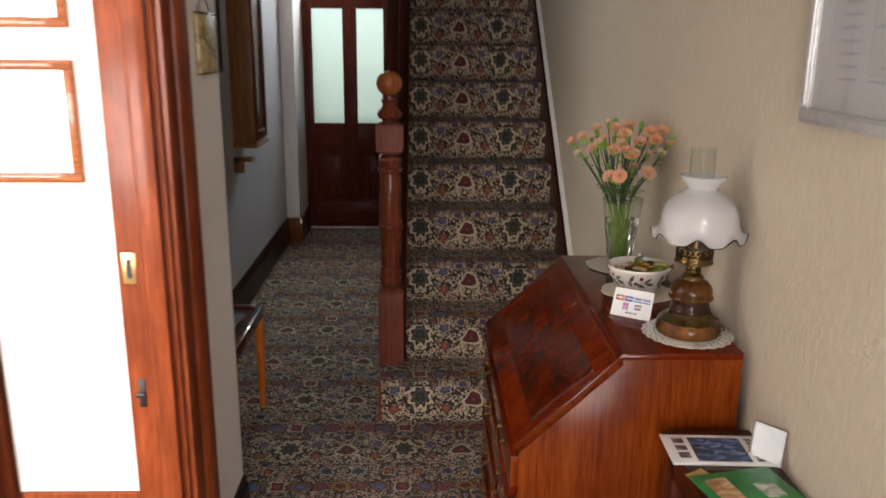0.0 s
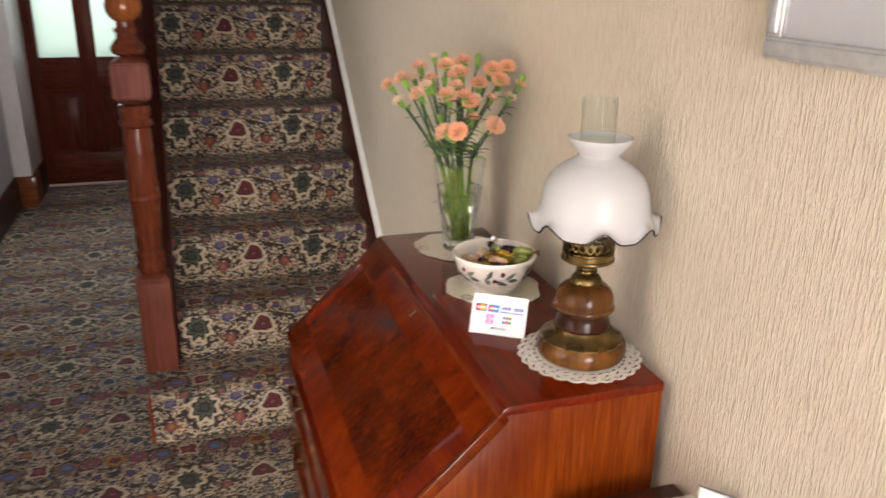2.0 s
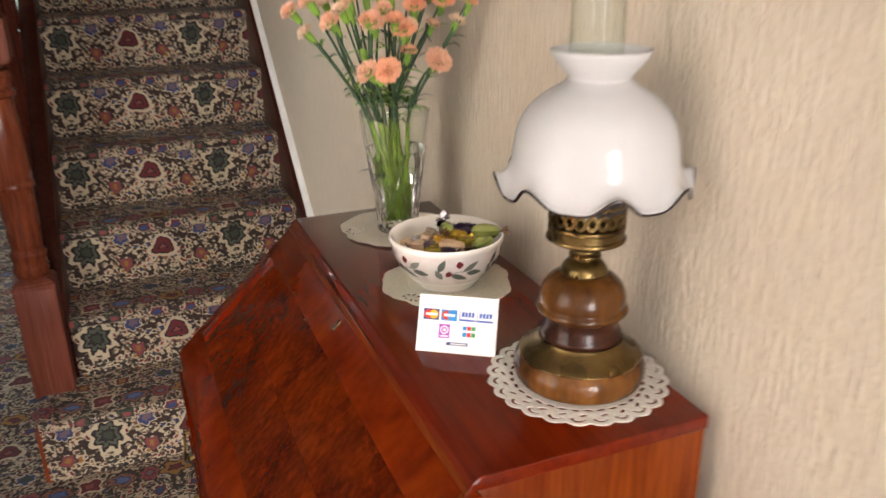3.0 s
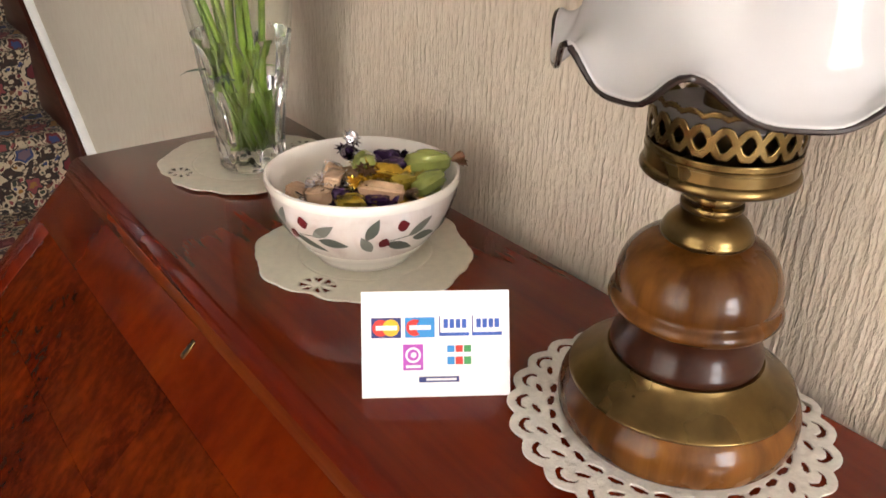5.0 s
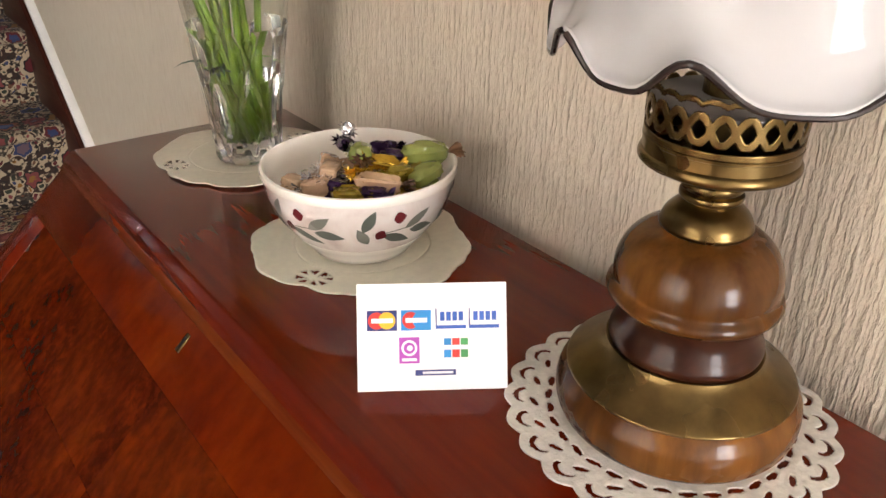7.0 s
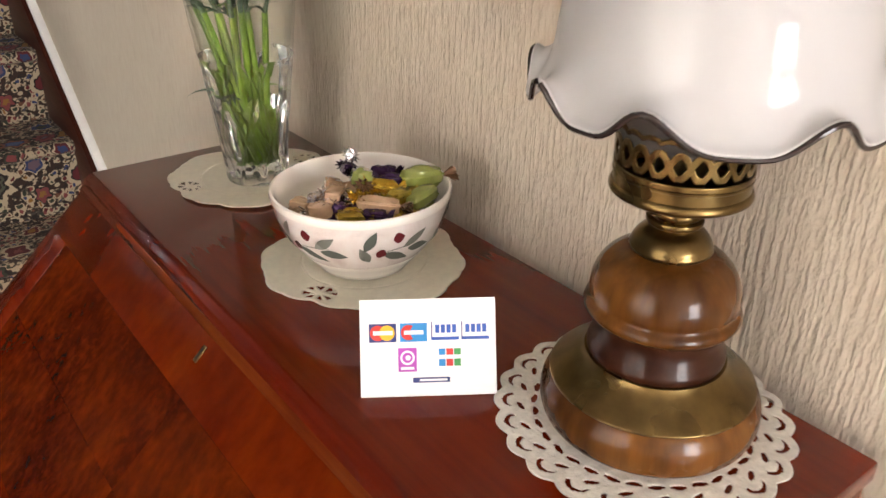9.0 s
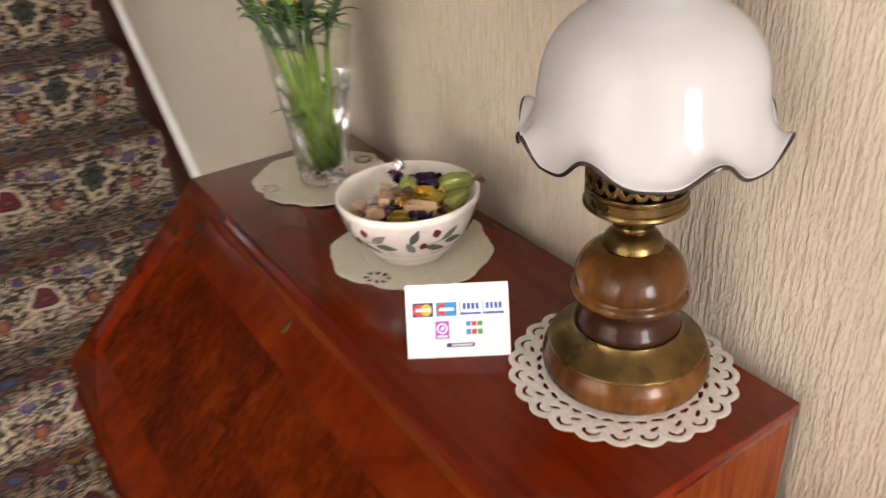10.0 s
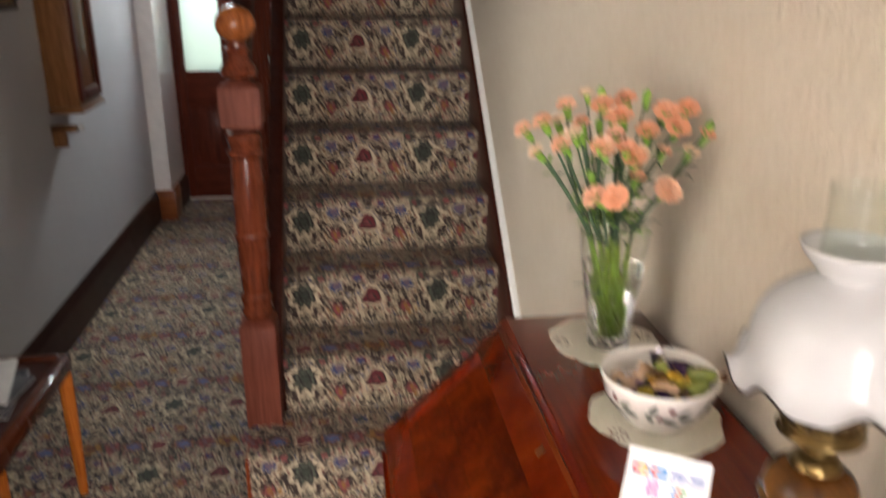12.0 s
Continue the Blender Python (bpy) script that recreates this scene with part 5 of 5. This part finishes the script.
for i, (dx, dy, dz, m, sc, bud) in enumerate((
        (-0.085, -0.060, 0.275, 1, 1.05, 0), (-0.060, -0.070, 0.280, 0, 1.10, 0), (0.012, -0.085, 0.290, 3, 1.10, 0), (-0.070, -0.030, 0.345, 3, 1.05, 0),
        (-0.030, -0.055, 0.335, 0, 1.0, 0), (-0.125, 0.000, 0.345, 1, 0.95, 0), (-0.150, 0.030, 0.375, 1, 0.9, 0), (-0.175, 0.050, 0.360, 3, 0.85, 0),
        (-0.160, 0.020, 0.330, 2, 0.75, 0), (-0.105, 0.060, 0.395, 3, 0.9, 0), (-0.090, 0.020, 0.372, 2, 0.75, 0), (-0.055, 0.030, 0.400, 5, 0.95, 0),
        (-0.030, 0.010, 0.385, 5, 1.0, 0), (-0.010, 0.050, 0.405, 5, 0.95, 0), (0.005, -0.010, 0.365, 0, 0.95, 0), (0.040, -0.040, 0.375, 5, 1.0, 0),
        (0.030, -0.020, 0.395, 5, 1.0, 0), (0.062, -0.020, 0.400, 0, 0.95, 0), (0.045, 0.030, 0.390, 0, 0.95, 0), (0.048, -0.075, 0.345, 2, 0.75, 0),
        (0.066, -0.085, 0.372, 4, 0.7, 0), (-0.020, -0.045, 0.300, 4, 0.75, 0), (-0.075, 0.055, 0.415, 2, 0.65, 0), (-0.045, -0.010, 0.362, 1, 0.8, 0),
        (-0.120, 0.055, 0.370, 2, 0.8, 0), (-0.010, -0.020, 0.330, 4, 0.8, 0), (-0.055, 0.045, 0.425, None, 0.9, 1), (0.020, 0.040, 0.420, None, 0.9, 1),
        (0.070, -0.090, 0.392, None, 0.8, 1), (-0.085, -0.020, 0.305, None, 0.8, 1))):
    carnation(dx + 0.030, dy, dz, None if m is None else BLOOMS[m], sc * 0.96, (-0.5, -0.6, 0.25), bool(bud))


for k in range(12):
    a = k * 2.4
    s = 0.25 + 0.75 * ((k * 0.37) % 1)
    carnation(-0.022 + 0.10 * s * math.cos(a), -0.005 + 0.07 * s * math.sin(a), 0.335 + 0.065 * ((k * 0.61) % 1), BLOOMS[(k * 5) % 6] if k % 3 else None, 0.6 + 0.25 * ((k * 0.43) % 1), (-0.5, -0.6, 0.25), k % 3 == 0)


# ---- the narrow side table with leaflets ----
def console():
    z = 0.825
    c = thing("side_table", "narrow dark red-brown wooden side table against the wall", "side table", (0.68, 1.5, 0))
    part("top", box(0.585, 0.775, 1.05, 1.872, z - 0.022, z, 0.005), M_MAHOGY, c, "", True)
    part("apron", join(box(0.60, 0.612, 1.09, 1.835, z - 0.09, z - 0.022, 0.002), box(0.612, 0.76, 1.09, 1.102, z - 0.09, z - 0.022, 0.002), box(0.612, 0.76, 1.823, 1.835, z - 0.09, z - 0.022, 0.002)), M_MAHOGY, c, "", True)
    for x in (0.60, 0.738):
        for y in (1.075, 1.82):
            part("leg", prism([(x, y), (x + 0.028, y), (x + 0.028, y + 0.028), (x, y + 0.028)], "z", 0, z - 0.022, 0.003), M_MAHOG, c, "", True)
    return z


ZT = console()
M_LEAF = plain("glossy_paper", (0.78, 0.78, 0.77), 0.25, 0, 0.03, 30, 0.0)


def ink(name, colour):
    return plain(name, colour, 0.3, 0, 0.2, 60, 0.0)


def brochure():
    b = thing("brochure", "white brochure with a lake and mountain photograph", "brochure", (0.672, 1.775, ZT + 0.0006), -3)
    part("cover", box(-0.105, 0.105, -0.058, 0.062, 0, 0.004, 0.001), M_LEAF, b)
    part("photo", box(-0.052, 0.055, -0.048, 0.050, 0.0039, 0.0043), photo_mat("lake_photo", (0.04, 0.07, 0.03), (0.05, 0.09, 0.2), (0.25, 0.35, 0.55)), b, "lake and mountain photograph")
    for y in (-0.035, -0.005, 0.025):
        part("small_photo", box(-0.085, -0.062, y, y + 0.022, 0.0039, 0.0043), photo_mat("small_photo", (0.1, 0.06, 0.04), (0.12, 0.12, 0.12), (0.4, 0.4, 0.42)), b)
    for k in range(7):
        part("printed_line", box(0.066, 0.08, -0.045 + k * 0.014, -0.036 + k * 0.014, 0.0039, 0.0043), ink("print_black", (0.03, 0.03, 0.03)), b)


def photo_mat(name, a, b, c):
    n = Nodes(name, 0.25)
    k = n.noise(n.coord("Object", (14, 30, 1)), 2.0, 5, 0.6, 0.8)
    n.set("Base Color", n.ramp(k, [(0.34, a), (0.5, b), (0.68, c)]))
    return n.mat


brochure()


def leaflet():
    g = thing("leaflet", "green folded leaflet with printed pictures", "leaflet", (0.672, 1.645, ZT + 0.0006), 12)
    part("sheet", box(-0.085, 0.085, -0.075, 0.05, 0, 0.003, 0.001), plain("green_print", (0.03, 0.22, 0.06), 0.28, 0, 0.1, 30, 0.0), g)
    part("picture", box(-0.066, -0.02, -0.05, 0.03, 0.0029, 0.0033), photo_mat("food_photo", (0.35, 0.12, 0.05), (0.5, 0.3, 0.16), (0.7, 0.5, 0.3)), g)
    part("picture", box(0.02, 0.06, -0.05, 0.0, 0.0029, 0.0033), photo_mat("view_photo", (0.1, 0.2, 0.1), (0.4, 0.4, 0.35), (0.65, 0.65, 0.6)), g)
    y = thing("leaflet", "small yellow printed leaflet", "leaflet", (0.612, 1.672, ZT + 0.0006), 30)
    part("sheet", box(-0.025, 0.02, -0.05, 0.03, 0, 0.0006), plain("yellow_print", (0.5, 0.36, 0.12), 0.3, 0, 0.15, 40, 0.0), y)


leaflet()


def acrylic_stand():
    s = thing("sign_holder", "small clear acrylic holder with a white card, four studs", "sign holder", (0.752, 1.735, ZT + 0.0004), -52)
    part("card", moved(box(-0.031, 0.031, -0.0015, 0.0015, 0.004, 0.072), Matrix.Rotation(radians(-8), 4, "X")), M_LEAF, s, "white card")
    p = part("sheet", moved(box(-0.035, 0.035, -0.006, -0.002, 0.0, 0.076, 0.001), Matrix.Rotation(radians(-8), 4, "X")), M_CLEAR, s, "clear acrylic sheet")
    p.visible_shadow = False
    for x in (-0.029, 0.029):
        for z in (0.008, 0.068):
            part("stud", moved(lathe([(0, 0), (0.003, 0), (0.0025, 0.002), (0, 0.0026)], 12), Matrix.Rotation(radians(-8), 4, "X") @ pose(x, -0.006, z, 90, 0, 0)), M_STEEL, s)


acrylic_stand()


# ---- pictures ----
def framed(name, label, axis, face, a0, a1, z0, z1, width, depth, frame_mat, sheet_mat, out, mount=0.0, mount_mat=None):
    """A framed picture on a wall; axis: the wall's normal axis; out: the side to which it faces."""
    def slab(p0, p1, q0, q1, d0, d1, r=0.0):
        lo, hi = sorted((face + out * d0, face + out * d1))
        return box(lo, hi, p0, p1, q0, q1, r) if axis == "x" else box(p0, p1, lo, hi, q0, q1, r)

    mid = ((a0 + a1) / 2, z0)
    f = thing(name, label, "picture", (face, mid[0], z0) if axis == "x" else (mid[0], face, z0))
    for p in ((a0, a1, z0, z0 + width), (a0, a1, z1 - width, z1), (a0, a0 + width, z0 + width, z1 - width), (a1 - width, a1, z0 + width, z1 - width)):
        part("frame", join(slab(*p, 0.001, depth * 0.75, 0.002), slab(p[0] + (0.004 if p[1] - p[0] > 0.008 else 0), p[1] - 0.004, p[2] + 0.004, p[3] - 0.004, depth * 0.7, depth, 0.003)), frame_mat, f, "", True)
    part("picture_sheet", slab(a0 + width, a1 - width, z0 + width, z1 - width, 0.001, depth * 0.3), mount_mat or sheet_mat, f, "", True)
    if mount:
        part("drawing", slab(a0 + width + mount, a1 - width - mount, z0 + width + mount, z1 - width - mount, depth * 0.3, depth * 0.3 + 0.001), sheet_mat, f, "", True)
    g = part("glazing", slab(a0 + width, a1 - width, z0 + width, z1 - width, depth * 0.5, depth * 0.5 + 0.002), M_CLEAR, f, "", True)
    g.visible_shadow = False
    return f, slab


def sketch_mat(name):
    n = Nodes(name, 0.8)
    k = n.noise(n.coord("Object", (6, 6, 12)), 1.2, 4, 0.6, 0.5)
    n.set("Base Color", n.ramp(k, [(0.36, (0.55, 0.54, 0.54)), (0.46, (0.84, 0.83, 0.82))]))
    return n.mat


price, pslab = framed("price_list", "silver framed price list with rows of grey print", "x", XR, 1.345, 1.806, 1.489, 1.95, 0.026, 0.02, M_STEEL, plain("list_paper", (0.72, 0.70, 0.70), 0.5, 0, 0.02, 20, 0.0), -1)
M_PRINT = plain("grey_print", (0.45, 0.45, 0.47), 0.6, 0, 0.1, 40, 0.0)
for k in range(16):
    z = 1.57 + k * 0.021
    part("printed_line", pslab(1.40 + (0.05 if k % 3 else 0.0), 1.60 - 0.03 * (k % 4), z, z + 0.003, 0.006, 0.0066), M_PRINT, price, "", True)
    part("printed_line", pslab(1.64, 1.70, z, z + 0.003, 0.006, 0.0066), M_PRINT, price, "", True)
M_PICFRAME = wood("brown_picture_moulding", (0.12, 0.03, 0.012), (0.24, 0.07, 0.024), (0.36, 0.12, 0.04), "x", 0.3, 0.4, 2)
M_MOUNT = plain("white_mount", (0.84, 0.83, 0.81), 0.7, 0, 0.02, 20, 0.0)
framed("picture", "brown framed faint pencil ship sketch on white", "y", YC, -1.46, -0.945, 1.205, 1.565, 0.03, 0.02, M_PICFRAME, sketch_mat("pencil_sketch"), -1, 0.07, M_MOUNT)
framed("picture", "brown framed pale sketch hung above another", "y", YC, -1.46, -0.945, 1.655, 2.02, 0.03, 0.02, M_PICFRAME, sketch_mat("pencil_sketch_pale"), -1, 0.07, M_MOUNT)
framed("picture", "dark framed picture on the pale hall wall", "x", XL, 4.42, 4.845, 1.45, 1.95, 0.022, 0.018, M_BLACK, photo_mat("sepia_print", (0.25, 0.2, 0.13), (0.4, 0.34, 0.24), (0.55, 0.48, 0.36)), 1)


def plaque():
    p = thing("plaque", "old yellowed plaque hung on a wire beside the doorway", "plaque", (XD, 2.69, 1.535))
    aged = Nodes("aged_gilt_print", 0.45)
    k = aged.noise(aged.coord("Object", (1, 30, 30)), 1.0, 5, 0.65, 0.6)
    aged.set("Base Color", aged.ramp(k, [(0.36, (0.10, 0.07, 0.025)), (0.5, (0.42, 0.31, 0.13)), (0.66, (0.66, 0.56, 0.32))]))
    part("board", box(XD + 0.002, XD + 0.014, 2.60, 2.785, 1.535, 1.695, 0.003), aged.mat, p, "", True)
    part("edge", join(box(XD + 0.002, XD + 0.016, 2.595, 2.79, 1.530, 1.5345, 0.001), box(XD + 0.002, XD + 0.016, 2.595, 2.79, 1.6955, 1.70, 0.001)), M_BRASS, p, "", True)
    part("wire", join(tube([(XD + 0.006, 2.62, 1.70), (XD + 0.004, 2.69, 1.755), (XD + 0.006, 2.765, 1.70)], 0.002, 6), box(XD, XD + 0.012, 2.684, 2.696, 1.75, 1.765, 0.002)), M_BLACK, p, "black hanging wire", True)


plaque()


# ---- wall clock case, hall table and cabinet ----
def wall_case():
    w = thing("wall_clock", "long brown wooden wall clock case above a small bracket", "clock", (XL, 5.22, 0.88))
    m1 = wood("brown_oak_case", (0.10, 0.04, 0.015), (0.19, 0.082, 0.03), (0.27, 0.125, 0.05), "z", 0.35, 0.3)
    part("case", box(XL, -0.905, 5.05, 5.38, 1.03, 2.05, 0.006), m1, w, "", True)
    part("door", join(box(-0.905, -0.893, 5.06, 5.11, 1.05, 2.03, 0.003), box(-0.905, -0.893, 5.32, 5.37, 1.05, 2.03, 0.003), box(-0.905, -0.893, 5.11, 5.32, 1.05, 1.10, 0.003)), M_MAHOG, w, "", True)
    part("base_moulding", box(XL, -0.89, 5.04, 5.39, 1.005, 1.03, 0.006), m1, w, "", True)
    br = part("bracket", join(box(XL, -0.975, 5.03, 5.06, 0.86, 0.955, 0.006), box(XL, -0.93, 5.03, 5.07, 0.925, 0.955, 0.005)), m1, w, "small brown wooden bracket", True)
    part("knob", lathe([(0, -0.016), (0.012, -0.012), (0.016, 0), (0.012, 0.012), (0, 0.016)], 16, -0.93, 5.10, 0.935), plain("pale_metal", (0.5, 0.48, 0.45), 0.3, 0.8), br, "pale metal knob", True)
    part("rod", tube([(XL, 5.10, 0.935), (-0.93, 5.10, 0.935)], 0.006, 8), m1, br, "", True)


wall_case()
M_ORANGE = wood("orange_varnished_wood", (0.30, 0.07, 0.012), (0.48, 0.135, 0.02), (0.6, 0.2, 0.035), "z", 0.25, 0.5)
M_REDTOP = wood("red_varnished_top", (0.05, 0.01, 0.004), (0.095, 0.02, 0.007), (0.14, 0.034, 0.010), "y", 0.25, 0.5)


def hall_table():
    t = thing("coffee_table", "low orange-brown wooden table with tapered legs and magazines", "table", (-0.82, 3.44, 0))
    z = 0.49
    x0, x1, y0, y1 = -1.0, -0.63, 3.16, 3.72
    part("frame_rail", box(x1 - 0.03, x1, y0, y1, z - 0.055, z, 0.006), M_REDTOP, t, "", True)
    part("frame_rail", box(x0, x0 + 0.03, y0, y1, z - 0.055, z, 0.006), M_REDTOP, t, "", True)
    part("frame_rail", box(x0 + 0.03, x1 - 0.03, y1 - 0.03, y1, z - 0.055, z, 0.006), M_REDTOP, t, "", True)
    part("frame_rail", box(x0 + 0.03, x1 - 0.03, y0, y0 + 0.03, z - 0.055, z, 0.006), M_REDTOP, t, "", True)
    part("tabletop", box(x0 + 0.03, x1 - 0.03, y0 + 0.03, y1 - 0.03, z - 0.03, z - 0.012), M_MAHOGY, t, "", True)
    for x, y in ((x1 - 0.022, y0 + 0.02), (x1 - 0.022, y1 - 0.02), (x0 + 0.022, y0 + 0.02), (x0 + 0.022, y1 - 0.02)):
        part("leg", lathe([(0, 0.0), (0.013, 0.0), (0.015, 0.01), (0.021, 0.30), (0.022, z - 0.06), (0, z - 0.055)], 16, x, y), M_ORANGE, t, "", True)


hall_table()


def magazine(x, y, z, turn, cover, label):
    m = thing("magazine", label, "magazine", (x, y, z), turn, "magazines on the low table")
    part("pages", box(-0.10, 0.10, -0.14, 0.14, 0, 0.006, 0.001), M_LEAF, m)
    part("cover", box(-0.101, 0.101, -0.141, 0.141, 0.006, 0.0072), cover, m)


magazine(-0.80, 3.48, 0.4783, 8, photo_mat("magazine_print", (0.03, 0.03, 0.035), (0.06, 0.06, 0.07), (0.2, 0.2, 0.22)), "dark covered magazine lying on the low table")
magazine(-0.795, 3.44, 0.4860, -6, plain("dull_cover", (0.05, 0.05, 0.055), 0.35, 0, 0.3, 20, 0.0), "black covered magazine in a low stack")
magazine(-0.83, 3.52, 0.4937, 14, plain("pale_cover", (0.62, 0.60, 0.57), 0.35, 0, 0.1, 20, 0.0), "pale covered magazine on top of the stack")


def cabinet():
    c = thing("cabinet", "shallow dark wooden cabinet against the white room wall", "cabinet", (-1.45, 2.5, 0))
    part("body", box(-1.90, -1.34, 2.60, 2.705, 0.05, 0.50, 0.005), M_SKIRT, c, "", True)
    part("top", box(-1.92, -1.325, 2.585, 2.71, 0.50, 0.525, 0.005), M_SKIRT, c, "", True)
    part("plinth", box(-1.88, -1.36, 2.61, 2.70, 0, 0.05), M_BLACK, c, "", True)
    for x in (-1.89, -1.615):
        d = part("door", box(x, x + 0.265, 2.588, 2.60, 0.08, 0.48, 0.004), M_SKIRT, c, "", True)
        part("knob", lathe([(0, 0), (0.012, 0.004), (0.014, 0.014), (0, 0.02)], 14), M_BRASS, d).matrix_basis = pose(x + 0.13 + 1.45, 0.088, 0.35, 90, 0, 0)


cabinet()
